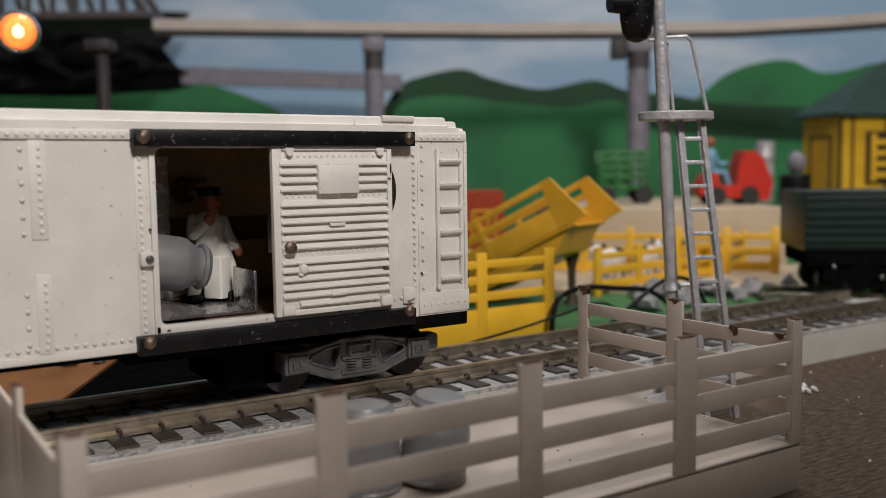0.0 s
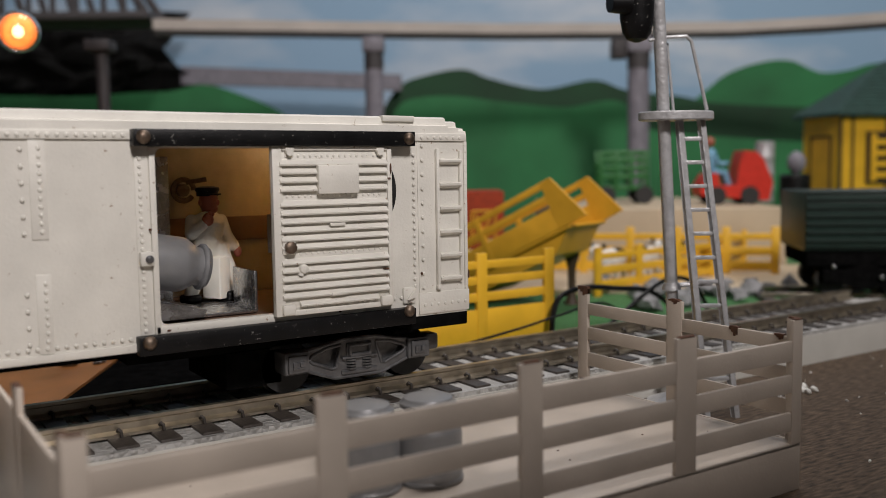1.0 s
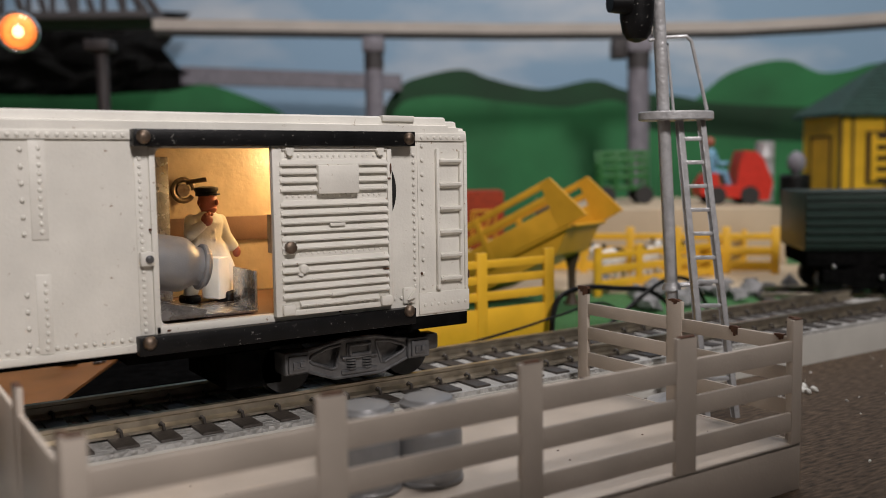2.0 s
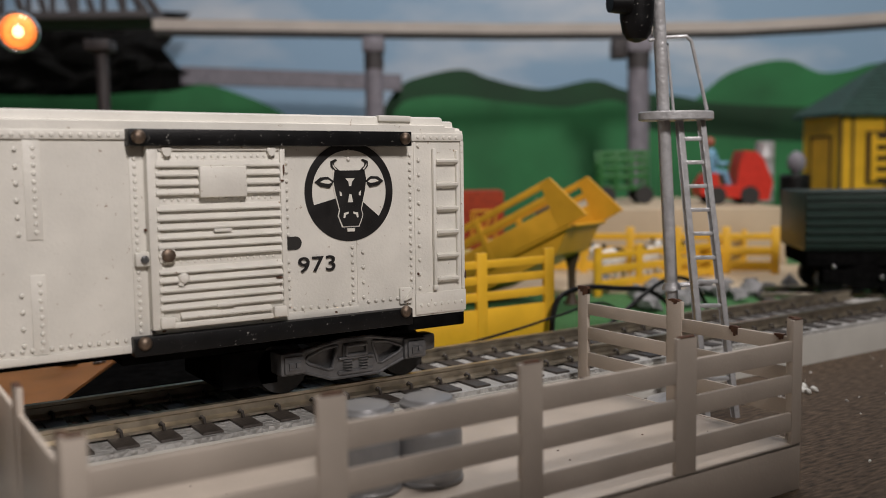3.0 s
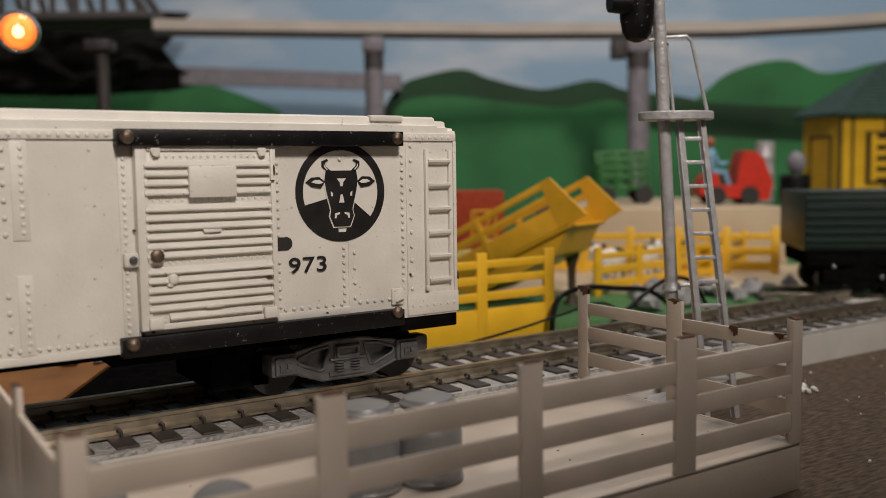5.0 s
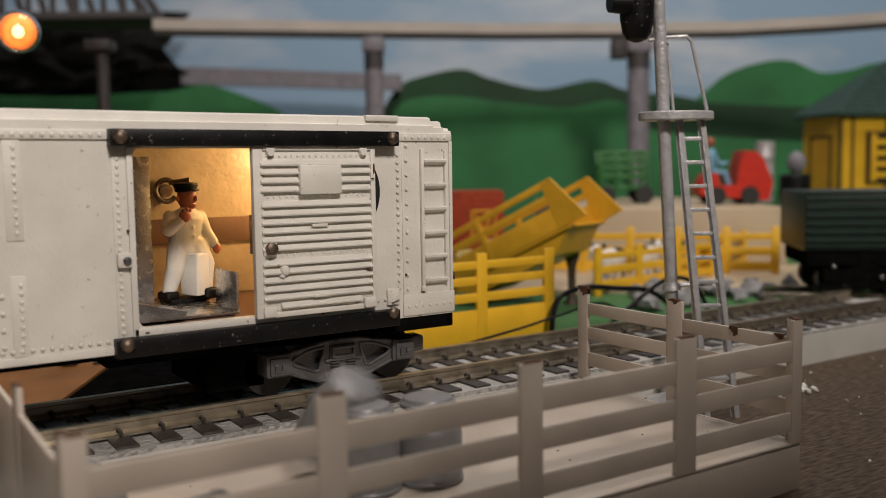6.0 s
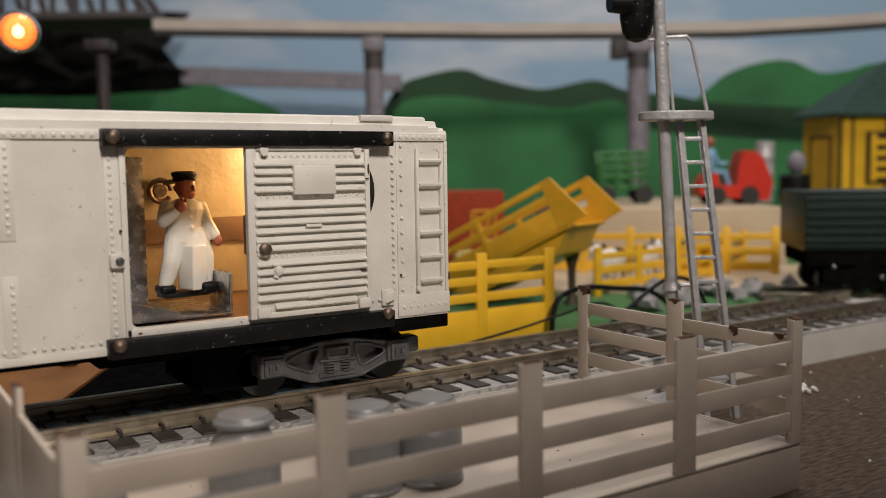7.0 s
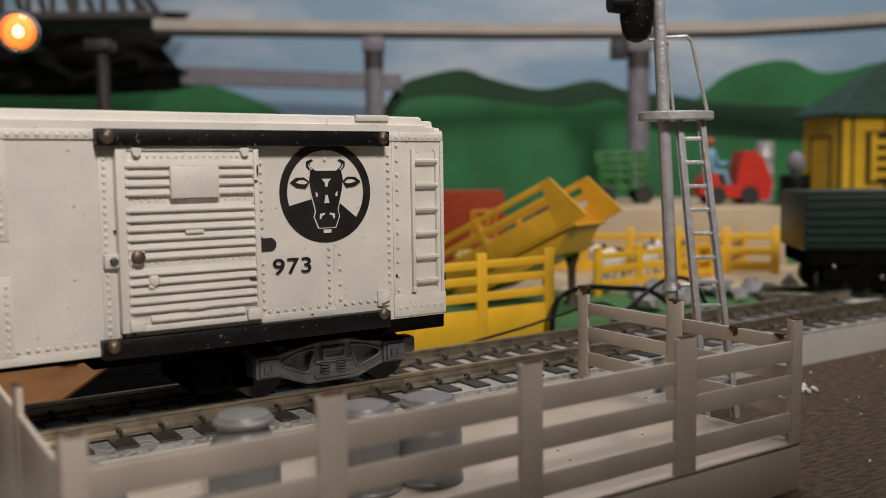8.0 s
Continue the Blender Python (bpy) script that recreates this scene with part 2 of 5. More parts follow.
def riser():
    ob = thing("riser", (0.3, 0.29, 0), "white foam riser with grey speckled roadbed under the track", "riser", kind="structure")
    bm = B()
    prism(bm, [(-0.6, 0.2500), (0.525, 0.2500), (0.445, 0.3150), (-0.6, 0.3150)], 0.0, 0.0132, axis="z")
    part("foam_board", bm, FOAM, ob, "white foam board")
    bm = B()
    prism(bm, [(-0.6, 0.2503), (0.524, 0.2503), (0.444, 0.3147), (-0.6, 0.3147)], 0.0132, BED, axis="z")
    part("roadbed", bm, ROADBED, ob, "grey speckled roadbed")


def boards():
    bm = B()
    prism(bm, [(-0.9, 0.3152), (0.0516, 0.3152), (0.2098, 0.60), (-0.9, 0.60)], 0.0, 0.0125, axis="z")
    solid("board", bm, WOOD, (-0.2, 0.45, 0), "bare orange-brown varnished wood board behind the track", "board", kind="structure")
    bm = B()
    prism(bm, [(0.0522, 0.3152), (0.1996, 0.3152), (0.1996, 0.5806)], 0.0, 0.0118, axis="z")
    solid("black_board", bm, MATTEBLACK, (0.12, 0.35, 0), "black painted board beside the wood board", "board", kind="structure")
    bm = B()
    prism(bm, [(0.20, 0.3152), (0.4445, 0.3152), (0.70, 0.12), (1.1, 0.12), (1.1, 0.62), (0.20, 0.62)], 0.0, 0.0095, axis="z")
    solid("scenic_mat", bm, GRASS, (0.5, 0.45, 0), "green scenic mat behind the track", "mat", kind="structure")


def track():
    ob = thing("railway_track", (0.3, MID, BED), "toy railway track with nickel rails on brown ties", "track")
    for y, name, end in ((NEAR_RAIL, "rail", 0.505), (FAR_RAIL, "rail", 0.460)):
        bm = B()
        prof = [(-0.0028, 0), (0.0028, 0), (0.0028, 0.0006), (0.0005, 0.0011), (0.0005, 0.0025), (0.0012, 0.0029), (0.0011, 0.0036),
                (-0.0011, 0.0036), (-0.0012, 0.0029), (-0.0005, 0.0025), (-0.0005, 0.0011), (-0.0028, 0.0006)]
        prism(bm, [(y + a, TIETOP + b * 1.30) for a, b in prof], -0.6, end, axis="x")
        part(name, bm, RAIL, ob, smooth=20)
    bm = B()
    box(bm, -0.0031, 0.0031, 0.2522, 0.3125, BED - 0.0006, TIETOP, 0.0003)
    for s, w in ((NEAR_RAIL, -1), (NEAR_RAIL, 1), (FAR_RAIL, -1), (FAR_RAIL, 1)):
        rod(bm, [(0.0006, s + w * 0.0036, TIETOP), (0.0004, s + w * 0.0034, TIETOP + 0.0017), (0, s + w * 0.0026, TIETOP + 0.0021), (-0.0002, s + w * 0.0018, TIETOP + 0.0014)], 0.00055, 5)
    me = None
    for i in range(52):
        x = 0.1456 + (i - 26) * TIE_PITCH
        if me is None:
            first = part("tie", bm, TIE, ob)
            me = first.data
            first.location.x = x
        else:
            t = new("tie", me)
            t.parent, t.location = ob, (x, 0, 0)


TIE_PITCH = 0.01187
riser()
boards()
track()


# ---- the milk car ----
CAR = (0.0500, MID, RAILTOP)
SIDE = 0.2485


def rivets(bm, points, y, r=0.00062):
    for x, z in points:
        c = bm.verts.new((x, y - r * 0.75, z))
        ring = [bm.verts.new((x + r * math.cos(a), y, z + r * math.sin(a))) for a in (i * math.pi / 4 for i in range(8))]
        mid = [bm.verts.new((x + 0.75 * r * math.cos(a), y - 0.5 * r, z + 0.75 * r * math.sin(a))) for a in (i * math.pi / 4 for i in range(8))]
        for i in range(8):
            j = (i + 1) % 8
            bm.faces.new((ring[i], ring[j], mid[j], mid[i]))
            bm.faces.new((mid[i], mid[j], c))


def column(x, z0, z1, step=0.0026):
    return [(x, z0 + i * step) for i in range(int((z1 - z0) / step) + 1)]


def row(z, x0, x1, step=0.0026):
    return [(x0 + i * step, z) for i in range(int((x1 - x0) / step) + 1)]


def milk_car():
    car = thing("milk_car", CAR, "cream-white toy milk boxcar with riveted sides and a sliding door", "toy boxcar")
    X0, X1, Z0, Z1, FAR = -0.075, 0.1722, 0.0424, 0.0980, 0.3161
    OX0, OX1, OZ0, OZ1 = 0.0715, 0.1085, 0.0480, 0.0958
    bm = B()
    for a, b, c, d in ((X0, OX0, Z0, Z1), (OX1, X1, Z0, Z1), (OX0, OX1, Z0, OZ0), (OX0, OX1, OZ1, Z1)):
        box(bm, a, b, SIDE, SIDE + 0.002, c, d)
    part("side_wall", bm, WHITE, car)
    # raised strips
    for strip in (
            (X0, X1, SIDE - 0.0007, SIDE, 0.0980, 0.1004, 0.0002),
            (X0, 0.0653, SIDE - 0.0006, SIDE, 0.0416, 0.0437, 0.0002),
            (0.1534, X1 + 0.0005, SIDE - 0.0006, SIDE, 0.0430, 0.0498, 0.0002),
            (0.0404, 0.0444, SIDE - 0.0003, SIDE, 0.0729, 0.0979, 0.0001),
            (0.0407, 0.0443, SIDE - 0.0003, SIDE, 0.0438, 0.0641, 0.0001),
            (0.0660, 0.0694, SIDE - 0.0003, SIDE, 0.0440, 0.0978, 0.0001),
            (0.0698, 0.0715, SIDE - 0.0008, SIDE, OZ0 - 0.0022, 0.0961, 0.0003),
            (0.0700, 0.1330, SIDE - 0.0008, SIDE, OZ0 - 0.0022, OZ0, 0.0003),
            (0.1328, 0.1332, SIDE - 0.00025, SIDE, 0.0490, 0.0678),
            (0.1536, 0.1541, SIDE - 0.0003, SIDE, 0.0498, 0.0978, 0.0001),
            (0.1712, X1 + 0.0002, SIDE - 0.0006, SIDE, 0.0498, 0.0980, 0.0002),
    ):
        bm = B()
        box(bm, *strip)
        part("raised_strip", bm, WHITE, car)
    bm = B()
    box(bm, X0, X1, FAR - 0.002, FAR, Z0, Z1)
    part("side_wall", bm, WHITE, car)
    for x in (X0, X1 - 0.002):
        bm = B()
        box(bm, x, x + 0.002, SIDE + 0.002, FAR - 0.002, Z0, Z1)
        part("end_wall", bm, WHITE, car)
    bm = B()
    rivets(bm, row(0.0991, -0.07, 0.0645, 0.0023) + row(0.0991, 0.1550, 0.1715, 0.0024), SIDE - 0.0007)
    rivets(bm, row(0.0459, 0.1555, 0.1718, 0.0026), SIDE - 0.0006)
    pts = row(0.0452, -0.07, 0.0655, 0.0023)
    pts += column(0.0428, 0.0748, 0.0962, 0.0021) + column(0.0386, 0.0745, 0.0962, 0.0042) + column(0.0430, 0.0470, 0.0627, 0.0021) + column(0.0386, 0.0466, 0.0630, 0.0042)
    pts += column(0.0674, 0.0470, 0.0940, 0.0020) + column(0.1521, 0.0500, 0.0945, 0.0023) + column(0.1553, 0.0515, 0.0970, 0.0045) + column(0.1717, 0.0505, 0.0970, 0.0021)
    pts += column(0.1313, 0.0500, 0.0672, 0.0023) + column(0.1349, 0.0505, 0.0680, 0.0046) + row(0.0490, 0.1365, 0.1500, 0.0026) + row(0.0490, 0.112, 0.1310, 0.0026)
    pts += column(0.1104, 0.0500, 0.0655, 0.0026) + column(0.1104, 0.0708, 0.0930, 0.0026) + column(0.1306, 0.0925, 0.0950, 0.0023)
    rivets(bm, pts, SIDE - 0.0003)
    part("rivet_heads", bm, WHITE, car, kind="stuff")
    for cx, cz, sx, sz in ((OX0, OZ1, 1, -1), (OX0, OZ0, 1, 1)):
        bm = B()
        r = 0.0022
        arc = [(cx + sx * r * (1 - math.cos(a)), cz + sz * r * (1 - math.sin(a))) for a in (i * math.pi / 12 for i in range(7))]
        prism(bm, [(cx - sx * 0.0002, cz - sz * 0.0002)] + arc, SIDE - 0.0005, SIDE + 0.002)
        part("corner_fillet", bm, WHITE, car)
    rng = random.Random(21)
    for x, z, w, h in ((0.1545, 0.0560, 0.0002, 0.0005), (0.1608, 0.0530, 0.0004, 0.0009), (0.0696, 0.0742, 0.0004, 0.0004), (0.1724, 0.0545, 0.0003, 0.0014),
                       (0.1610, 0.0660, 0.0002, 0.0012), (0.0735, 0.0466, 0.0007, 0.0003), (0.1250, 0.0468, 0.0005, 0.0003), (0.1500, 0.0475, 0.0006, 0.0005)):
        bm = B()
        prism(bm, [(x + w * math.cos(a) * rng.uniform(0.6, 1.2), z + h * math.sin(a) * rng.uniform(0.6, 1.2)) for a in (i * math.pi / 4 for i in range(8))], SIDE - 0.00095, SIDE)
        part("paint_chip", bm, RUST, car, "small brown chip in the paint")
    # roof: eave step, slope and ridge, with stepped ends
    bm = B()
    half = [(SIDE - 0.0003, 0.1004), (SIDE - 0.0001, 0.1028), (SIDE + 0.0012, 0.1031), (SIDE + 0.0016, 0.1051), (SIDE + 0.0030, 0.1057), (MID, 0.1074)]
    outline = half + [(2 * MID - y, z) for y, z in half[-2::-1]]
    prism(bm, outline, X0 + 0.004, 0.1655, axis="x")
    part("roof", bm, WHITE, car)
    for k, x0, x1 in ((0.76, 0.1655, 0.1694), (0.36, 0.1694, X1), (0.3, X0, X0 + 0.004)):
        bm = B()
        prism(bm, [(y, 0.1004 + (z - 0.1004) * k) for y, z in outline], x0, x1, axis="x")
        part("roof_step", bm, WHITE, car)
    bm = B()
    box(bm, 0.1418, 0.1532, SIDE + 0.0003, SIDE + 0.003, 0.1040, 0.1058, 0.0003)
    part("roof_plate", bm, WHITE, car)
    # inside
    for panel in (
            (X0 + 0.002, X1 - 0.002, FAR - 0.0035, FAR - 0.002, 0.0470, 0.0995),
            (X0 + 0.002, X0 + 0.0035, SIDE + 0.002, FAR - 0.0035, 0.0470, 0.0995),
            (0.1500, 0.1515, SIDE + 0.002, FAR - 0.0035, 0.0470, 0.0995),
            (X0 + 0.002, X1 - 0.002, SIDE + 0.002, FAR - 0.0035, 0.0985, 0.0998),
            (X0 + 0.004, 0.1500, FAR - 0.0041, FAR - 0.0035, 0.0903, 0.0908),
    ):
        bm = B()
        box(bm, *panel)
        part("inner_panel", bm, LINING, car, "inner wall with the lamp's warm tint in its tan colour")
    bm = B()
    box(bm, X0 + 0.004, 0.1500, FAR - 0.0050, FAR - 0.0035, 0.0652, 0.0736, 0.0003)
    part("wall_band", bm, LINING_BAND, car, "dark brown band on the inner wall")
    bm = B()
    box(bm, X0 + 0.002, X1 - 0.002, SIDE + 0.002, FAR - 0.0035, 0.0440, 0.0468)
    part("floor", bm, LINING_BAND, car, "brown floor")
    bm = B()
    box(bm, 0.0690, 0.0862, 0.2850, 0.2862, 0.0480, 0.0941, 0.0003)
    part("guide_plate", bm, ZINC, car, "grey steel guide plate")
    bm = B()
    prism(bm, [(0.0560, 0.0480), (0.0862, 0.0480), (0.0870, 0.0500), (0.0790, 0.0520), (0.0560, 0.0570)], 0.2560, 0.2680)
    part("chute", bm, ZINC, car, "sloping steel chute")
    bm = B()
    box(bm, 0.0718, 0.1040, 0.2600, 0.2960, 0.0472, 0.0481, 0.0002)
    box(bm, 0.1031, 0.1041, 0.2602, 0.2780, 0.0478, 0.0596, 0.0003)
    part("tray", bm, ZINC, car, "galvanised steel tray with an upturned lip")
    bm = B()
    ring = [(0.0985 + 0.0036 * math.cos(a), FAR - 0.0065, 0.0832 + 0.0036 * math.sin(a)) for a in (i * math.pi / 10 for i in range(19))]
    rod(bm, ring, 0.0009, 8)
    rod(bm, [(0.0990, FAR - 0.0080, 0.0858), (0.1050, FAR - 0.0110, 0.0868)], 0.0008, 8)
    rod(bm, [(0.0985, FAR - 0.0065, 0.0832), (0.0985, FAR - 0.0035, 0.0832)], 0.0022, 12)
    part("spring_hook", bm, STEELBOLT, car, "brass spring hook")
    bm = B()
    box(bm, 0.1112, 0.1124, 0.2620, 0.2690, 0.0640, 0.0760, 0.0003)
    part("lever", bm, DARKCAST, car, "dark steel lever")
    # door rails, bolts, clip
    bm = B()
    box(bm, 0.0652, 0.1506, 0.2442, SIDE, 0.0963, 0.1007, 0.0003)
    part("upper_rail", bm, BLACK, car, "black upper door rail")
    bm = B()
    box(bm, 0.0647, 0.1504, 0.2450, SIDE, 0.0408, 0.0459, 0.0003)
    part("lower_rail", bm, BLACK, car, "black lower door rail")
    for x, z in ((0.0677, 0.0986), (0.1482, 0.0986), (0.0674, 0.0443), (0.1478, 0.0451)):
        bm = B()
        y = 0.2442 if z > 0.08 else 0.2450
        lathe(bm, [(0.0019, 0), (0.0019, 0.0004), (0.0015, 0.0011), (0.0008, 0.0015), (0.0003, 0.0016)], pose(x, y, z, 90, 0, 0), 16)
        part("bolt", bm, STEELBOLT, car, "tarnished round-headed bolt")
    bm = B()
    box(bm, 0.0663, 0.0701, SIDE - 0.0022, SIDE, 0.0645, 0.0684, 0.0006)
    lathe(bm, [(0.0011, 0), (0.0011, 0.0005), (0.0005, 0.0009)], pose(0.0686, SIDE - 0.0022, 0.0664, 90, 0, 0), 10, 1)
    part("door_stop", bm, [WHITE, DARKCAST], car)
    bm = B()
    box(bm, 0.1474, 0.1518, SIDE - 0.0010, SIDE, 0.0470, 0.0522, 0.0004)
    prism(bm, [(0.1486, 0.0482), (0.1514, 0.0517), (0.1514, 0.0492)], SIDE - 0.0022, SIDE - 0.0012)
    part("corner_bracket", bm, WHITE, car)
    # ladder at the end
    bm = B()
    box(bm, 0.1602, 0.1613, SIDE - 0.0014, SIDE, 0.0508, 0.0956, 0.0003)
    box(bm, 0.1600, 0.1615, SIDE - 0.0017, SIDE, 0.0505, 0.0522, 0.0004)
    part("ladder_stile", bm, WHITE, car)
    bm = B()
    box(bm, 0.1692, 0.1700, SIDE - 0.0012, SIDE, 0.0522, 0.0950, 0.0003)
    part("ladder_stile", bm, WHITE, car)
    for i in range(6):
        bm = B()
        z = 0.0537 + i * 0.00756
        prism(bm, [(SIDE, z - 0.0011), (SIDE - 0.0020, z - 0.0001), (SIDE - 0.0021, z + 0.0006), (SIDE, z + 0.0010)], 0.1611, 0.1694, axis="x")
        part("ladder_rung", bm, WHITE, car)
    # no opening here: a flat dark patch stands for the hole's inner shade
    bm = B()
    lathe(bm, [(0.0020, 0), (0.0020, 0.0001)], pose(0.1127, SIDE - 0.0001, 0.0682, 90, 0, 0), 16)
    box(bm, 0.1085, 0.1125, SIDE - 0.0003, SIDE, 0.0663, 0.0701)
    part("latch_hole_patch", bm, DARK, car, "flat dark patch for the shade in the latch hole")
    emblem(car)
    # underframe
    bm = B()
    box(bm, 0.0660, 0.1700, 0.2640, 0.3005, 0.0350, Z0, 0.0004)
    box(bm, 0.1505, 0.1727, 0.2490, 0.3160, 0.0380, 0.0429, 0.0005)
    box(bm, X0, 0.0660, 0.2580, 0.3065, 0.0385, Z0, 0.0004)
    part("underframe", bm, MATTEBLACK, car, "black underframe")
    bm = B()
    box(bm, 0.0948, 0.1130, 0.2640, 0.3000, 0.0235, 0.0350, 0.0006)
    part("mechanism_box", bm, MATTEBLACK, car, "black mechanism box")
    for cx in (0.1360, -0.048):
        truck(car, cx)
    # the lamp inside, behind the door
    bm = B()
    ball(bm, (0.1440, 0.2860, 0.0940), 0.0030, 12)
    part("lamp", bm, LAMP, car, "small warm lamp")
    return car


def emblem(car):
    y0, y1 = SIDE - 0.00025, SIDE + 0.0005
    cx, cz, s = 0.1309, 0.0827, 0.01485
    bm = B()
    n = 64
    loops = []
    for r, y in ((s * 0.84, y1), (s * 0.84, y0), (s, y0), (s, y1)):
        loops.append([bm.verts.new((cx + r * math.cos(2 * math.pi * i / n), y, cz + r * math.sin(2 * math.pi * i / n))) for i in range(n)])
    for p, q in zip(loops, loops[1:] + loops[:1]):
        for i in range(n):
            bm.faces.new((p[i], p[(i + 1) % n], q[(i + 1) % n], q[i]))
    bmesh.ops.recalc_face_normals(bm, faces=bm.faces[:])

    def poly(pts, lift=0.0, mi=0, shrink=True):
        if shrink:
            pts = [(x * 0.81, z * (0.72 if z > 0 else 0.96)) for x, z in pts]
        prism(bm, [(cx + x * s, cz + z * s) for x, z in pts], y0 - lift, y1, mi)

    def arc(a0, a1, r, n=12):
        return [(r * math.cos(radians(a0 + (a1 - a0) * i / n)), r * math.sin(radians(a0 + (a1 - a0) * i / n))) for i in range(n + 1)]
    poly([(-0.3, -0.12), *arc(197, 262, 0.86)], -0.00004, 0, False)
    poly([(0.28, -0.20), *arc(322, 276, 0.86)], -0.00004, 0, False)
    poly([(-0.14, -0.60), (0.14, -0.60), (0.14, -0.86), (-0.14, -0.86)], -0.00008, 0, False)
    head = [(-0.42, 0.60), (0.42, 0.60), (0.46, 0.35), (0.42, 0.05), (0.30, -0.35), (0.28, -0.62), (-0.28, -0.62), (-0.30, -0.35), (-0.42, 0.05), (-0.46, 0.35)]
    poly([(x * 1.07, z * 1.05) for x, z in head], 0.0001, 1)
    poly(head, 0.0002)
    poly([(-0.27, -0.30), (0.27, -0.30), (0.33, -0.50), (0.22, -0.72), (-0.22, -0.72), (-0.33, -0.50)], 0.00035)
    poly([(-0.33, -0.20), (0.33, -0.20), (0.30, -0.32), (0.36, -0.50), (0.245, -0.745), (-0.245, -0.745), (-0.36, -0.50), (-0.30, -0.32)], 0.00012, 1)
    poly([(-0.11, -0.77), (0.11, -0.77), (0.10, -0.84), (-0.10, -0.84)], 0.0003, 1)
    for sx in (-1, 1):
        poly([(sx * 0.44, 0.30), (sx * 0.60, 0.43), (sx * 0.80, 0.42), (sx * 0.96, 0.29), (sx * 0.80, 0.16), (sx * 0.56, 0.12)], 0.0002)
        poly([(sx * 0.50, 0.28), (sx * 0.60, 0.35), (sx * 0.72, 0.35), (sx * 0.82, 0.29), (sx * 0.70, 0.25), (sx * 0.58, 0.24)], 0.0003, 1)
        horn = [(sx * 0.40, 0.58), (sx * 0.52, 0.72), (sx * 0.52, 0.86), (sx * 0.38, 0.92), (sx * 0.34, 0.89), (sx * 0.44, 0.82), (sx * 0.42, 0.72), (sx * 0.28, 0.60)]
        poly(horn, 0.0002)
        poly([(sx * 0.40, 0.63), (sx * 0.47, 0.72), (sx * 0.47, 0.80), (sx * 0.44, 0.72), (sx * 0.36, 0.62)], 0.0003, 1)
        poly([(sx * 0.24, -0.02), (sx * 0.30, 0.03), (sx * 0.29, -0.08), (sx * 0.24, -0.08)], 0.0003, 1)
        poly([(sx * 0.06, -0.42), (sx * 0.20, -0.44), (sx * 0.21, -0.54), (sx * 0.17, -0.55), (sx * 0.14, -0.48), (sx * 0.07, -0.46)], 0.00042, 1)
    poly([(-0.13, 0.38), (0.13, 0.38), (0.05, 0.28), (0.03, 0.16), (-0.03, 0.16), (-0.05, 0.28)], 0.0003, 1)
    poly([(-0.03, -0.05), (0.03, -0.05), (0.07, -0.22), (-0.07, -0.22)], 0.0003, 1)
    part("emblem", bm, [INK, WHITE], car, "round black cow-head emblem", smooth=0)
    curve = bpy.data.curves.new("number", "FONT")
    curve.body, curve.size, curve.extrude, curve.space_character, curve.offset = "973", 0.0064, 0.00015, 1.06, 0.00005
    ob = new("number_text", curve)
    me = bpy.data.meshes.new_from_object(ob.evaluated_get(bpy.context.evaluated_depsgraph_get()))
    bpy.data.objects.remove(ob)
    me.transform(Matrix.Diagonal((1.28, 1.0, 1.0, 1.0)))
    me.transform(pose(0.1131, SIDE - 0.0004, 0.0595, 90, 0, 0))
    me.transform(Matrix.Translation(-Vector(CAR)))
    me.materials.append(INK)
    o = new("number", me)
    o.parent = car
    tagged(o, "black painted number 973")


def truck(car, cx):
    ob = part("truck", _frame(cx), DARKCAST, car, "dark grey cast truck side frame")
    for dx in (-0.0217, 0.0217):
        for y0, y1 in ((0.2640, 0.2690), (0.2955, 0.3005)):
            bm = B()
            lathe(bm, [(0.0040, 0), (0.0088, 0.0002), (0.0090, 0.0006), (0.0082, 0.0012), (0.0082, 0.0050), (0.0040, 0.0050)], pose(cx + dx, y1, RAILTOP + 0.0083, 90, 0, 0), 28)
            part("wheel", bm, TYRE, ob, "black wheel")
    bm = B()
    for dx in (-0.0028, 0.0028):
        for k in range(4):
            cyl(bm, (cx + dx, 0.2572, 0.0266 + k * 0.0009), (cx + dx, 0.2572, 0.0271 + k * 0.0009), 0.0017, n=10)
    part("spring", bm, DARKCAST, ob)


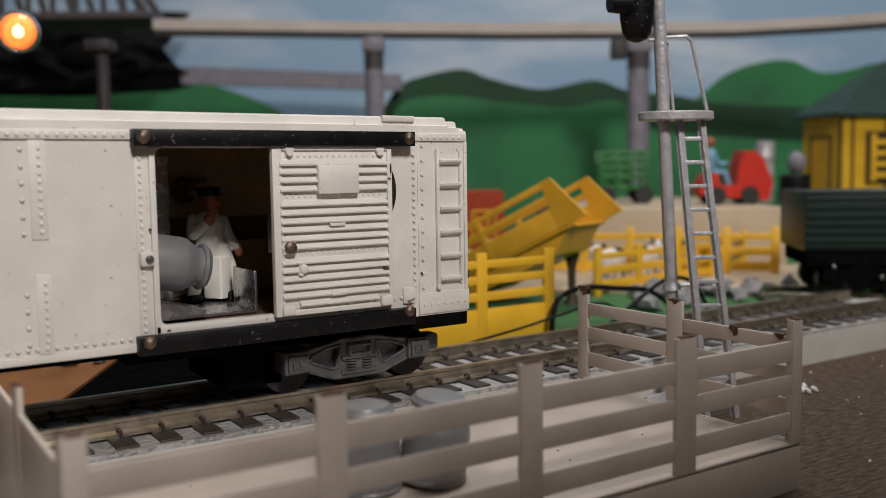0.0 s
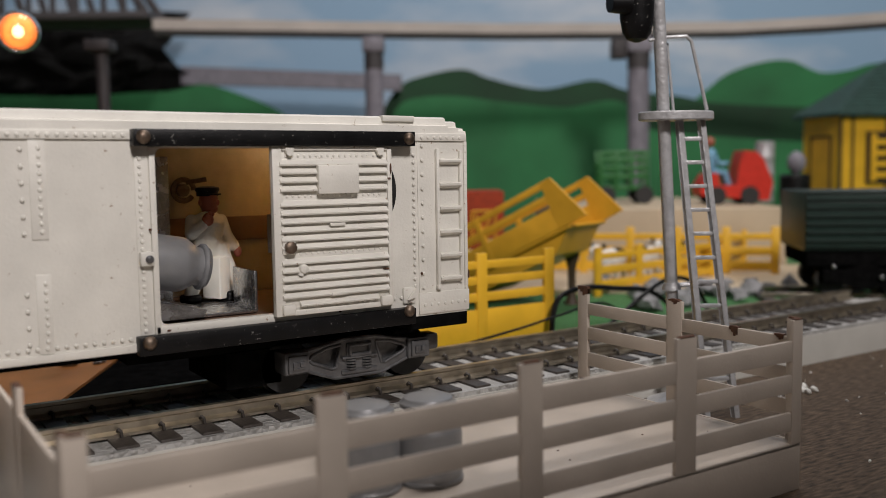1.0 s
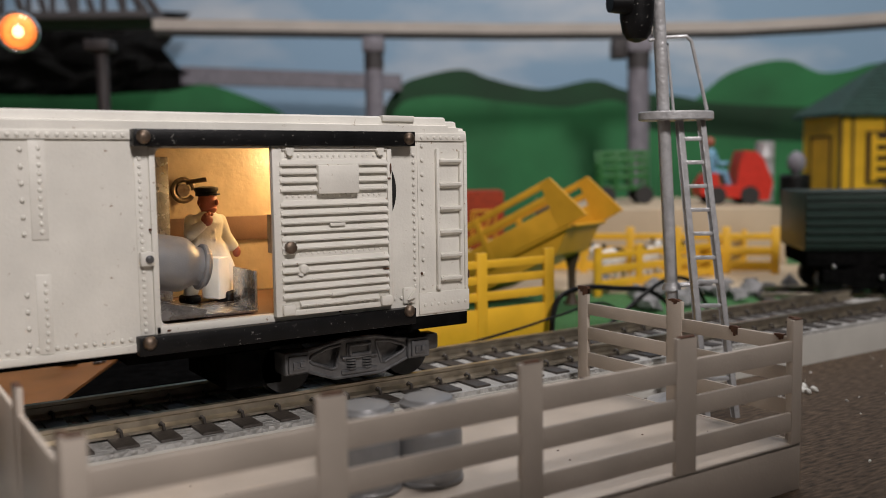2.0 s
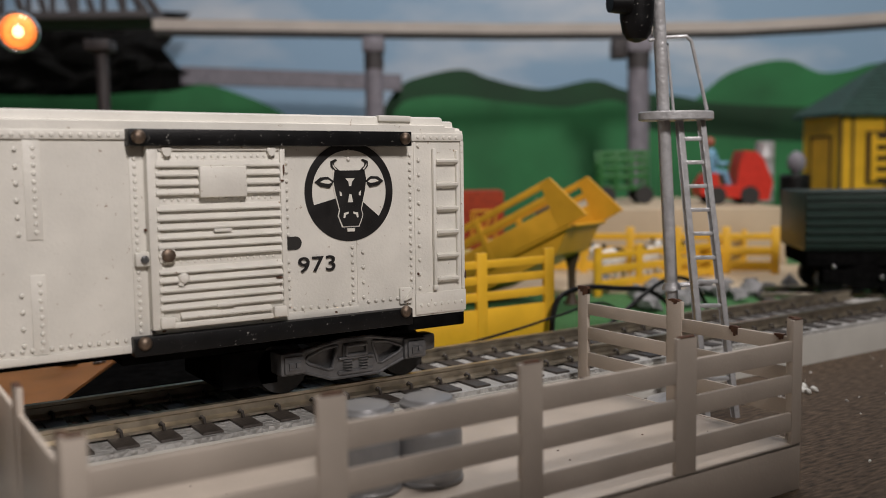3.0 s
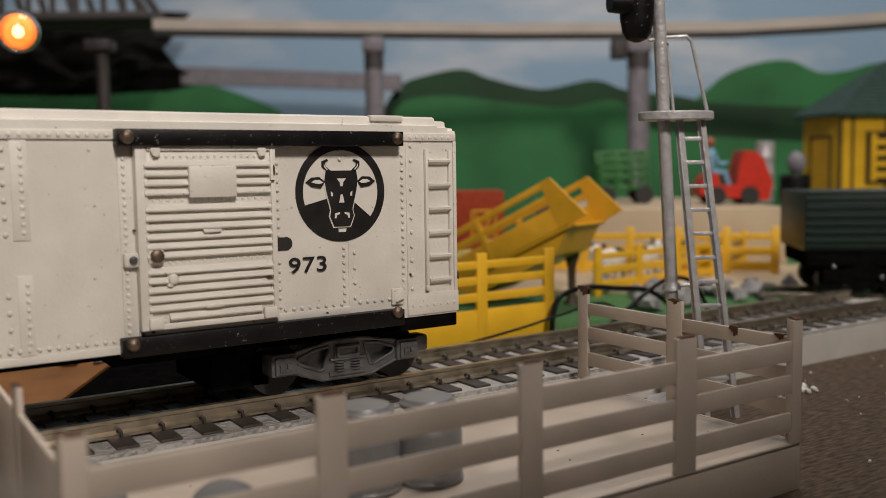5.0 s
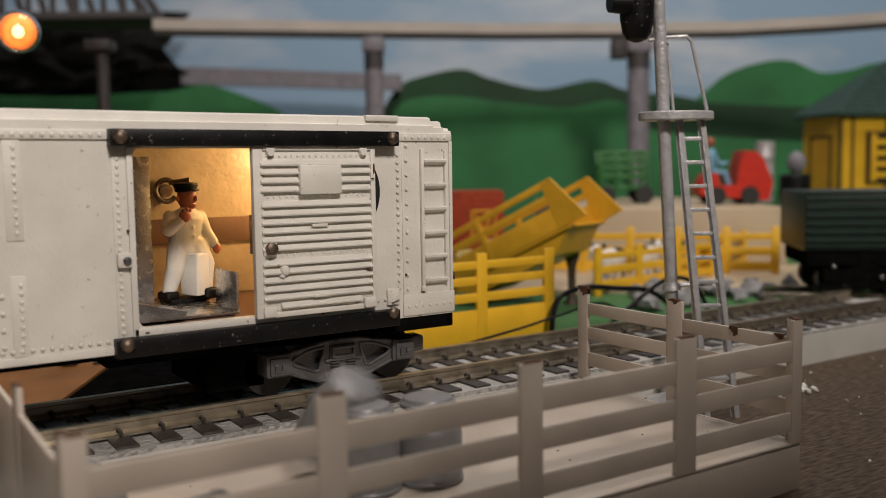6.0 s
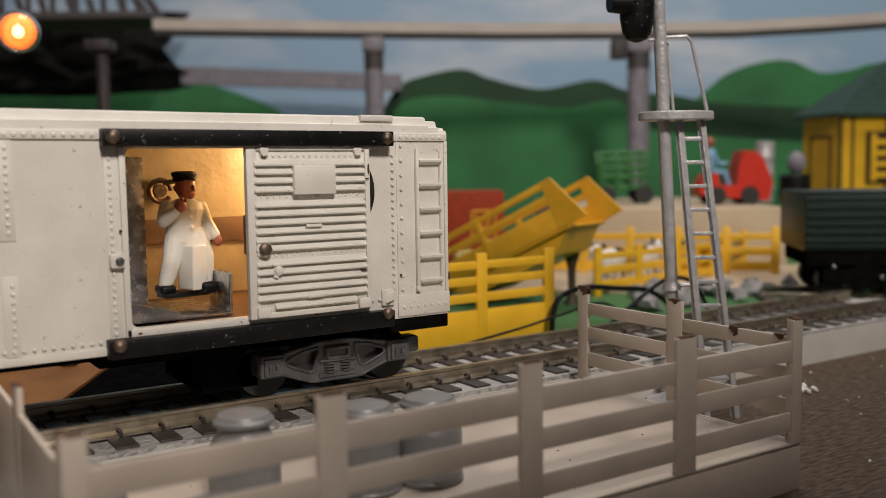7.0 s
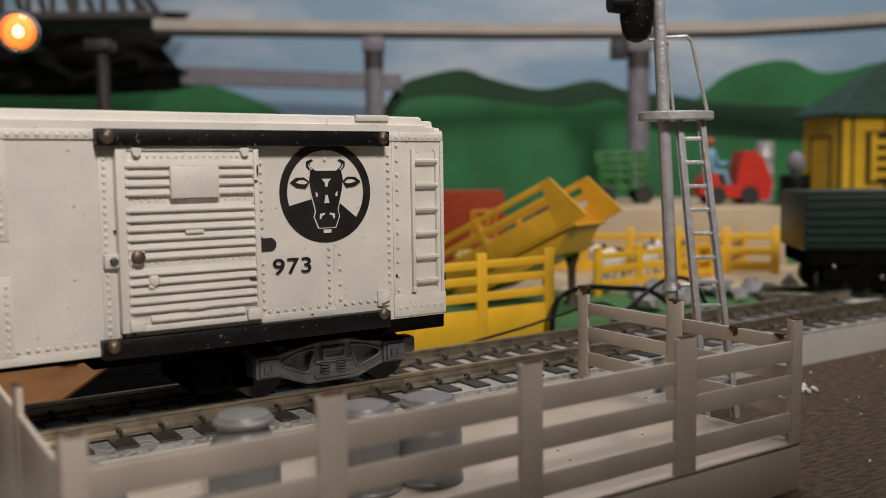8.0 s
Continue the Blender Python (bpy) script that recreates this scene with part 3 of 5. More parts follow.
def _frame(cx):
    bm = B()
    y0, y1 = 0.2562, 0.2612
    # arched plate with two three-cornered windows, rims raised round them
    outer = [(-0.0185, 0.0279), (-0.0085, 0.0243), (0.0085, 0.0243), (0.0185, 0.0279), (0.0190, 0.0338), (0.0100, 0.0352), (0.0060, 0.0361), (-0.0060, 0.0361), (-0.0100, 0.0352), (-0.0190, 0.0338)]
    window = [(0.0063, 0.0346), (0.0112, 0.0341), (0.0164, 0.0322), (0.0171, 0.0311), (0.0160, 0.0300), (0.0095, 0.0274), (0.0082, 0.0276), (0.0063, 0.0337)]
    edges = []
    for outline in (outer, window, [(-x, z) for x, z in window]):
        vs = [bm.verts.new((cx + x, y0 + 0.0008, z)) for x, z in outline]
        edges += [bm.edges.new((p, q)) for p, q in zip(vs, vs[1:] + vs[:1])]
    made = bmesh.ops.triangle_fill(bm, use_beauty=True, use_dissolve=False, edges=edges)
    faces = [f for f in made["geom"] if isinstance(f, bmesh.types.BMFace)]
    deep = bmesh.ops.extrude_face_region(bm, geom=faces)
    for v in deep["geom"]:
        if isinstance(v, bmesh.types.BMVert):
            v.co.y += 0.0024
    bmesh.ops.recalc_face_normals(bm, faces=bm.faces[:])
    prism(bm, [(cx + x * 0.98, z) for x, z in outer], y0 + 0.0030, y1)
    rod(bm, [(cx + x, y0 + 0.0011, z) for x, z in outer + outer[:1]], 0.0006, 8)
    for s in (-1, 1):
        rod(bm, [(cx + s * x, y0 + 0.0008, z) for x, z in window + window[:1]], 0.00055, 8)
        bx = cx + s * 0.0217
        box(bm, bx - 0.0042, bx + 0.0042, y0 - 0.0006, y1 + 0.003, 0.0273, 0.0343, 0.0008)
        box(bm, bx - 0.0032, bx + 0.0032, y0 - 0.0014, y0, 0.0279, 0.0333, 0.0005)
        box(bm, bx - 0.0020, bx - 0.0003, y0 - 0.0021, y0 - 0.0012, 0.0298, 0.0316, 0.0003)
        box(bm, bx + 0.0003, bx + 0.0020, y0 - 0.0021, y0 - 0.0012, 0.0298, 0.0316, 0.0003)
        box(bm, bx - 0.0020, bx + 0.0020, y0 - 0.0019, y0 - 0.0012, 0.0291, 0.0299, 0.0002)
        if s > 0:
            box(bm, min(bx, bx + s * 0.0098), max(bx, bx + s * 0.0098), y0 + 0.0026, y0 + 0.0090, 0.0287, 0.0342, 0.0010)
    box(bm, cx - 0.0046, cx + 0.0046, y0 + 0.0002, y1, 0.0300, 0.0350, 0.0006)
    w = [(-0.0036, 0.0312), (0.0036, 0.0312), (0.0036, 0.0342), (-0.0036, 0.0342), (-0.0036, 0.0312)]
    rod(bm, [(cx + x, y0 - 0.0002, z) for x, z in w], 0.0006, 8)
    box(bm, cx - 0.0062, cx + 0.0062, y0 - 0.0004, y1, 0.0300, 0.0308, 0.0003)
    box(bm, cx - 0.0064, cx + 0.0064, y0 + 0.0001, y1, 0.0250, 0.0266, 0.0005)
    box(bm, cx - 0.0060, cx + 0.0060, y1 - 0.002, y1 + 0.03, 0.0310, 0.0345, 0.0004)
    return bm


LAMP = glow("warm_lamp_glow", (1.0, 0.66, 0.32), 190.0)


def car_door(car):
    X0, X1, Z0, Z1 = 0.0699, 0.1090, 0.0473, 0.0964
    Y0, Y1 = 0.2462, 0.2478
    bm = B()
    box(bm, X0, X1, Y0, Y1, Z0, Z1, 0.0003)
    door = part("door", bm, WHITE, car, "cream-white ribbed sliding door")
    for x0, x1, z0, z1 in ((X0, X0 + 0.0030, Z0, Z1), (X1 - 0.0016, X1, Z0, Z1), (X0 + 0.0030, X1 - 0.0016, Z1 - 0.0014, Z1), (X0 + 0.0030, X1 - 0.0016, Z0, Z0 + 0.0016)):
        bm = B()
        box(bm, x0, x1, Y0 - 0.0007, Y0, z0, z1, 0.0003)
        part("border", bm, WHITE, door)
    zs = [0.0915, 0.0890, 0.0864, 0.0838, 0.0793, 0.0767, 0.0741, 0.0715, 0.0689, 0.0664, 0.0619, 0.0594, 0.0568, 0.0542, 0.0517, 0.0490]
    zs = [Z0 + (z - 0.0455) * 0.961 for z in zs]
    for z in zs:
        short = z < 0.0512
        bm = B()
        prism(bm, [(Y0, z - 0.0009), (Y0 - 0.0014, z - 0.0008), (Y0 - 0.0015, z - 0.0004), (Y0 - 0.0005, z + 0.0007), (Y0, z + 0.0010)],
              X0 + (0.0075 if short else 0.0021), X1 - (0.0055 if short else 0.0019), axis="x")
        part("rib", bm, WHITE, door, smooth=20)
    bm = B()
    for z in (0.0935, 0.0819, 0.0652, 0.0497):
        rivets(bm, row(z, X0 + 0.0045, X1 - 0.003, 0.0019), Y0, 0.0005)
    part("rivet_heads", bm, WHITE, door, kind="stuff")
    bm = B()
    box(bm, 0.0835, 0.0968, Y0 - 0.0024, Y0 - 0.0004, 0.0824, 0.0908, 0.0004)
    part("placard", bm, WHITE, door)
    for x in (0.0752, 0.1048):
        bm = B()
        cyl(bm, (x, Y0 - 0.0014, 0.0946), (x, Y0, 0.0946), 0.0011)
        box(bm, x - 0.0013, x + 0.0013, Y0 - 0.0011, Y0, 0.0946, 0.0961, 0.0002)
        part("hanger", bm, WHITE, door)
    for x in (0.0739, 0.1062):
        bm = B()
        box(bm, x - 0.0022, x + 0.0018, Y0 - 0.0018, Y0, 0.0476, 0.0508, 0.0006)
        part("lower_guide", bm, WHITE, door)
    bm = B()
    box(bm, 0.0722, 0.0764, Y0 - 0.0012, Y0, 0.0652, 0.0694, 0.0004)
    lathe(bm, [(0.0018, 0), (0.0018, 0.0012), (0.0013, 0.0016), (0.0004, 0.0017)], pose(0.0744, Y0 - 0.0012, 0.0673, 90, 0, 0), 10, 1)
    part("door_screw", bm, [WHITE, STEELBOLT], door, "dark brass round screw")
    bm = B()
    lathe(bm, [(0.0016, 0), (0.0015, 0.0014), (0.0011, 0.0020), (0.0003, 0.0022)], pose(0.0785, Y0, 0.0608, 90, 0, 0), 14)
    cyl(bm, (0.0783, Y0 - 0.0008, 0.0606), (0.0776, Y0 - 0.0008, 0.0588), 0.0009, n=8)
    part("knob", bm, WHITE, door)
    for z in (0.0733, 0.0527):
        bm = B()
        box(bm, 0.0872, 0.0922, Y0 - 0.0019, Y0 - 0.0008, z - 0.0005, z + 0.0005, 0.0003)
        part("grab_bar", bm, WHITE, door)
    for x, z, w, h in ((0.1083, 0.0895, 0.0002, 0.0016), (0.1076, 0.0866, 0.0008, 0.0002), (0.1052, 0.0838, 0.0014, 0.0002), (0.1062, 0.0590, 0.0010, 0.0002), (0.1050, 0.0601, 0.0008, 0.0002)):
        bm = B()
        prism(bm, [(x + w * math.cos(a), z + h * math.sin(a)) for a in (i * math.pi / 3 + 0.3 for i in range(6))], Y0 - 0.0013, Y0)
        part("paint_chip", bm, RUST, door, "rust-red chip in the paint")
    return door


def blink_cup(car):
    # unseen cup, added so that the lamp's light can be cut off
    bm = B()
    lathe(bm, [(0.0042, 0), (0.0046, 0.0002), (0.0046, 0.0084), (0.0042, 0.0084), (0.0041, 0.0006), (0.0002, 0.0006)], pose(0.1440, 0.2860, 0.0900), 24)
    return part("blink_cup", bm, BLACK, car, "unseen black cup added to slide over the lamp and blink its light")


def moulded(bm, voxel=0.00042):
    """Fuses overlapping shapes into one soft-edged casting."""
    me = bpy.data.meshes.new("casting")
    bm.to_mesh(me)
    bm.free()
    ob = new("casting", me)
    fuse = ob.modifiers.new("fuse", "REMESH")
    fuse.mode, fuse.voxel_size = "VOXEL", voxel
    soft = ob.modifiers.new("soft", "SMOOTH")
    soft.factor, soft.iterations = 0.5, 4
    done = bpy.data.meshes.new_from_object(ob.evaluated_get(bpy.context.evaluated_depsgraph_get()))
    bpy.data.objects.remove(ob)
    out = B()
    out.from_mesh(done)
    bpy.data.meshes.remove(done)
    bpy.data.meshes.remove(me)
    for f in out.faces:
        f.material_index = 0
    return out


def limb(bm, points):
    """A tapering limb through (x, y, z, radius) points."""
    for p, q in zip(points, points[1:]):
        cyl(bm, p[:3], q[:3], p[3], q[3], 12)
    for p in points:
        ball(bm, p[:3], p[3], 12)


def milkman():
    """A moulded figure in one mesh: striding, in white jacket and trousers, cap, one arm raised and one lowered."""
    bm = B()
    lathe(bm, [(0.0046, 0.0138), (0.0056, 0.0155), (0.0056, 0.0180), (0.0053, 0.0205), (0.0054, 0.0230), (0.0058, 0.0252), (0.0050, 0.0274), (0.0022, 0.0288)],
          Matrix(((1, 0, 0.10, -0.0016), (0, 0.72, 0, 0), (0, 0, 1, 0), (0, 0, 0, 1))), 22)
    limb(bm, [(-0.0046, 0.0004, 0.0262, 0.0021), (-0.0068, -0.0024, 0.0222, 0.0021), (-0.0040, -0.0052, 0.0252, 0.0016)])
    limb(bm, [(0.0062, 0.0002, 0.0258, 0.0022), (0.0080, -0.0002, 0.0208, 0.0020), (0.0092, -0.0026, 0.0172, 0.0018)])
    limb(bm, [(-0.0022, 0, 0.0165, 0.0036), (-0.0042, -0.0012, 0.0100, 0.0029), (-0.0056, 0.0006, 0.0030, 0.0023)])
    limb(bm, [(0.0036, -0.0008, 0.0165, 0.0038), (0.0054, -0.0030, 0.0110, 0.0031), (0.0052, -0.0030, 0.0030, 0.0024)])
    ball(bm, (0.0010, -0.0010, 0.0278), 0.0026, 12, 0, (1.2, 0.9, 0.6))
    for k in range(3):
        ball(bm, (0.0008 + 0.0002 * k, -0.0041, 0.0255 - 0.0028 * k), 0.0005, 6)
    bm = moulded(bm)
    box(bm, -0.0024, 0.0034, -0.0066, 0.0006, 0.0012, 0.0146, 0.0005, m=pose(0.0002, -0.0004, 0, 0, 0, 16))
    box(bm, -0.0082, -0.0034, -0.0026, 0.0040, 0.0, 0.0028, 0.0010, 2)
    box(bm, 0.0026, 0.0074, -0.0078, -0.0010, 0.0, 0.0034, 0.0010, 2)
    box(bm, -0.0072, 0.0066, -0.0034, 0.0040, -0.0010, 0.0004, 0.0002, 2)
    ball(bm, (-0.0030, -0.0060, 0.0266), 0.0019, 12, 1, (1, 0.9, 1.1))
    for dx, dz in ((-0.0010, 0.0012), (0.0, 0.0016), (0.0010, 0.0013)):
        ball(bm, (-0.0028 + dx, -0.0068, 0.0270 + dz), 0.0007, 8, 1)
    ball(bm, (0.0098, -0.0034, 0.0156), 0.0015, 12, 1, (0.9, 0.9, 1.3))
    cyl(bm, (0.0010, -0.0006, 0.0280), (0.0010, -0.0006, 0.0305), 0.0019, n=12, mi=1)
    ball(bm, (0.0010, -0.0010, 0.0322), 0.0033, 16, 1, (0.92, 1.0, 1.22))
    ball(bm, (0.0014, -0.0022, 0.0298), 0.0020, 12, 1, (1, 0.9, 0.8))
    ball(bm, (0.0020, -0.0044, 0.0318), 0.0008, 8, 1, (0.8, 1, 1.3))
    for sx in (-1, 1):
        ball(bm, (0.0010 + sx * 0.0030, -0.0006, 0.0318), 0.0008, 8, 1, (0.6, 1, 1.3))
    lathe(bm, [(0.0034, 0.0338), (0.0034, 0.0350), (0.0039, 0.0358), (0.0037, 0.0365), (0.0020, 0.0369)], pose(0.0010, -0.0004, 0), 18, 2)
    prism(bm, [(0.0010 + 0.0034 * math.cos(a), -0.0022 + 0.0030 * math.sin(a)) for a in (math.pi + i * math.pi / 10 for i in range(11))], 0.0341, 0.0346, 2, axis="z")
    return solid("milkman_figure", bm, [COAT, SKIN, BLACK], (0, 0, 0), "toy milkman figure in a white coat with one arm raised", "figure", smooth=50)


def milk_can(label):
    can = thing("milk_can", (0, 0, 0), label, "milk can", group="milk cans")
    bm = B()
    lathe(bm, [(0.0080, 0), (0.0086, 0.0003), (0.0086, 0.0010), (0.0083, 0.0014), (0.0083, 0.0120), (0.0080, 0.0134), (0.0062, 0.0162), (0.0058, 0.0168), (0.0058, 0.0182)], pose(0, 0, 0), 32)
    part("can_body", bm, CANMETAL, can)
    bm = B()
    lathe(bm, [(0.0066, 0.0182), (0.0070, 0.0185), (0.0070, 0.0194), (0.0064, 0.0198), (0.0060, 0.0206), (0.0040, 0.0212), (0.0010, 0.0213)], pose(0, 0, 0), 28)
    part("lid", bm, CANMETAL, can, "round silver lid")
    return can


# ---- the milk platform ----
def platform():
    ob = thing("milk_platform", (0.122, 0.2, 0), "off-white enamelled metal milk platform with slatted fence and rust spots", "platform")
    X0, X1, Y0, Y1 = 0.0275, 0.2172, 0.1538, 0.2480
    t = 0.0011
    bm = B()
    box(bm, X0, X1, Y0, Y1, DECK - 0.0012, DECK, 0.0004)
    part("deck", bm, PLATFORM, ob, "stained off-white metal deck")
    bm = B()
    box(bm, X0, X1, Y1 - t, Y1, 0.0, DECK - 0.0012)
    part("rear_skirt", bm, PLATFORM, ob)

    def fence(along, fixed, a0, a1, posts, slats, skirt_top):
        def bb(bm, p, q, z0, z1, grow=0.0):
            if along == "x":
                box(bm, p, q, fixed - grow, fixed + t + grow, z0, z1, 0.0002)
            else:
                box(bm, fixed - grow, fixed + t + grow, p, q, z0, z1, 0.0002)
        bm = B()
        bb(bm, a0, a1, 0.0, skirt_top)
        part("skirt", bm, PLATFORM, ob)
        edges = [p for p in posts]
        for (p, w), (q, v) in zip(edges, edges[1:]):
            for z0, z1 in slats:
                bm = B()
                bb(bm, p + w / 2, q - v / 2, z0, z1)
                part("slat", bm, PLATFORM, ob)
        for p, w in posts:
            bm = B()
            bb(bm, p - w / 2, p + w / 2, skirt_top, 0.0472, 0.0001)
            part("post", bm, PLATFORM, ob)
            bm = B()
            bb(bm, p - w * 0.34, p + w * 0.40, 0.0471, 0.0476, 0.0002)
            part("rust_edge", bm, RUST, ob, "rusty chipped post top")
    for y0, y1, z0, z1 in ((0.1745, 0.1775, 0.0396, 0.0424), (0.2385, 0.2432, 0.0446, 0.0478), (0.1975, 0.2005, 0.0462, 0.0478), (0.2395, 0.2425, DECK, DECK + 0.0022), (0.1590, 0.1620, 0.0408, 0.0424)):
        bm = B()
        for k in range(4):
            w = (y1 - y0) / 4
            box(bm, X1 - t - 0.00018, X1 + 0.00018, y0 + k * w, y0 + (k + 1) * w, z0 + (z1 - z0) * (0.15, 0.0, 0.35, 0.6)[k], z1)
        part("rust_chip", bm, RUST, ob, "brown rust chip in the enamel")
    near = [(0.0416, 0.0361), (0.0323, 0.0274), (0.0220, 0.0168)]
    slats = [(b, a) for a, b in near]
    fence("x", Y0, X0, X1, [(0.0296, 0.0042), (0.0755, 0.0062), (0.1233, 0.0062), (0.1718, 0.0072), (0.2152, 0.0042)], slats, 0.0130)
    end = [(0.0379, 0.0420), (0.0292, 0.0336), (0.0200, 0.0246)]
    fence("y", X1 - t, Y0 + t, Y1, [(0.1562, 0.0036), (0.1988, 0.0062), (0.2410, 0.0050)], end, DECK + 0.0002)
    fence("y", X0, Y0 + t, Y1, [(0.1562, 0.0036), (0.1988, 0.0062), (0.2410, 0.0050)], [(DECK + 0.0002, 0.0420)], DECK + 0.0002)


# ---- the signal mast ----
def signal():
    x, y = 0.2590, 0.2380
    ob = thing("signal_mast", (x, y, 0), "silver-painted toy signal mast with ladder and round platform", "signal")

    def shift(z):
        return Vector((x - 0.0075 * (z - 0.02) / 0.1, y, z))
    bm = B()
    lathe(bm, [(0.010, 0), (0.010, 0.0015), (0.006, 0.003), (0.003, 0.004)], pose(x, y, 0), 24)
    part("foot", bm, SILVER, ob)
    bm = B()
    rod(bm, [shift(0.003), shift(0.0447), shift(0.108), shift(0.165)], 0.0023, 14)
    cyl(bm, shift(0.0435), shift(0.0460), 0.0036, 0.0028, 14)
    cyl(bm, shift(0.020), shift(0.022), 0.0026)
    part("mast", bm, SILVER, ob)
    px = Vector((FY, -FX, 0))
    c = shift(0.1070) + px * 0.0045
    bm = B()
    lathe(bm, [(0.96, -0.0016), (1.0, -0.0012), (1.0, 0.0012), (0.96, 0.0016)], Matrix.Translation(c) @ Matrix.Rotation(radians(TURN), 4, "Z") @ Matrix.Diagonal((0.0136, 0.0080, 1, 1)), 36)
    part("standing_plate", bm, SILVER, ob)
    back = Vector((FX, FY, 0))
    bm = B()
    rod(bm, [shift(0.1340) - px * 0.0040, shift(0.1350) + px * 0.0030, shift(0.1352) + px * 0.0095, shift(0.1335) + px * 0.0112, shift(0.1090) + px * 0.0158], 0.00065, 8)
    rod(bm, [shift(0.1335) + px * 0.001, shift(0.1330) + px * 0.0032 + back * 0.003, shift(0.1090) + px * 0.0044 + back * 0.003], 0.00055, 8)
    part("handrail", bm, SILVER, ob)
    bm = B()
    rod(bm, [shift(0.0447) - px * 0.001, shift(0.0452) + px * 0.0060, shift(0.0455) + px * 0.0150], 0.0009, 8)
    part("ladder_stay", bm, SILVER, ob)
    # ladder, leaning outwards to the table
    foot = Vector((0.2600, 0.2130, 0.0))
    head = shift(0.1055) + px * 0.0095
    ends = []
    for s in (-1, 1):
        bm = B()
        w0, w1 = 0.0052, 0.0040
        a, b = foot + px * (s * w0 - 0.003), head + px * s * w1
        d = (b - a)
        q = d.to_track_quat("Z", "Y").to_matrix().to_4x4()
        box(bm, -0.0010, 0.0010, -0.0010, 0.0010, 0, d.length, 0.0002, m=Matrix.Translation(a) @ Matrix.Rotation(0, 4, "Z") @ q)
        part("ladder_stile", bm, SILVER, ob)
        ends.append((a, b))
    for i in range(12):
        k = (i + 0.6) / 12.4
        p, q = ends[0][0].lerp(ends[0][1], k), ends[1][0].lerp(ends[1][1], k)
        bm = B()
        d = q - p
        mm = Matrix.Translation(p) @ d.to_track_quat("X", "Z").to_matrix().to_4x4()
        box(bm, 0, d.length, -0.0007, 0.0007, -0.0007, 0.0007, 0.0002, m=mm)
        part("ladder_rung", bm, SILVER, ob)
    bm = B()
    s = shift(0.141) - px * 0.0088 - back * 0.004
    lathe(bm, [(0.0012, -0.0082), (0.0036, -0.0072), (0.0052, -0.0045), (0.0060, 0.0), (0.0062, 0.010), (0.0060, 0.028), (0.002, 0.030)], Matrix.Translation(s), 20)
    part("signal_head", bm, BLACK, ob, "black signal head")
    bm = B()
    for z in (0.146, 0.160):
        cyl(bm, s + Vector((0, 0, z - 0.141)) - px * 0.0035 - back * 0.0035, s + Vector((0, 0, z - 0.141)) - px * 0.0105 - back * 0.0050, 0.0042, 0.0036, 16)
    part("lens_hood", bm, BLACK, ob)


# ---- behind the track ----
def view_pose(u, d, z, turn=0.0):
    """A pose square to the room, turned by some degrees more."""
    return Matrix.Translation(room(u, d, z)) @ Matrix.Rotation(radians(TURN + turn), 4, "Z")


def local_thing(name, m, label, category, group="", kind=""):
    """A thing whose parts are given in its own space; m is its pose."""
    ob = new(name)
    ob.empty_display_size = 0.01
    ob.matrix_basis = m
    BASE[ob.name] = Vector((0, 0, 0))
    return tagged(ob, label, category, group, kind)


def fence_panel(m, length, height, posts, label, open_foot=True):
    ob = local_thing("stock_fence", m, label, "fence", group="yellow stock fences")
    for i in range(posts):
        bm = B()
        x = i * length / (posts - 1)
        w = 0.0028
        box(bm, x - w, x + w, -0.0012, 0.0012, 0, height, 0.0004)
        part("post", bm, YELLOW, ob)
    for z0, z1 in ((0.0060, 0.0130), (0.0180, 0.0245), (0.0300, 0.0350)) if open_foot else ((0.0, 0.0150), (0.0185, 0.0225), (0.0260, 0.0298), (0.0330, 0.0366)):
        bm = B()
        box(bm, 0, length, -0.0008, 0.0008, z0 * height / 0.040, z1 * height / 0.040, 0.0003)
        part("slat", bm, YELLOW, ob)
    return ob


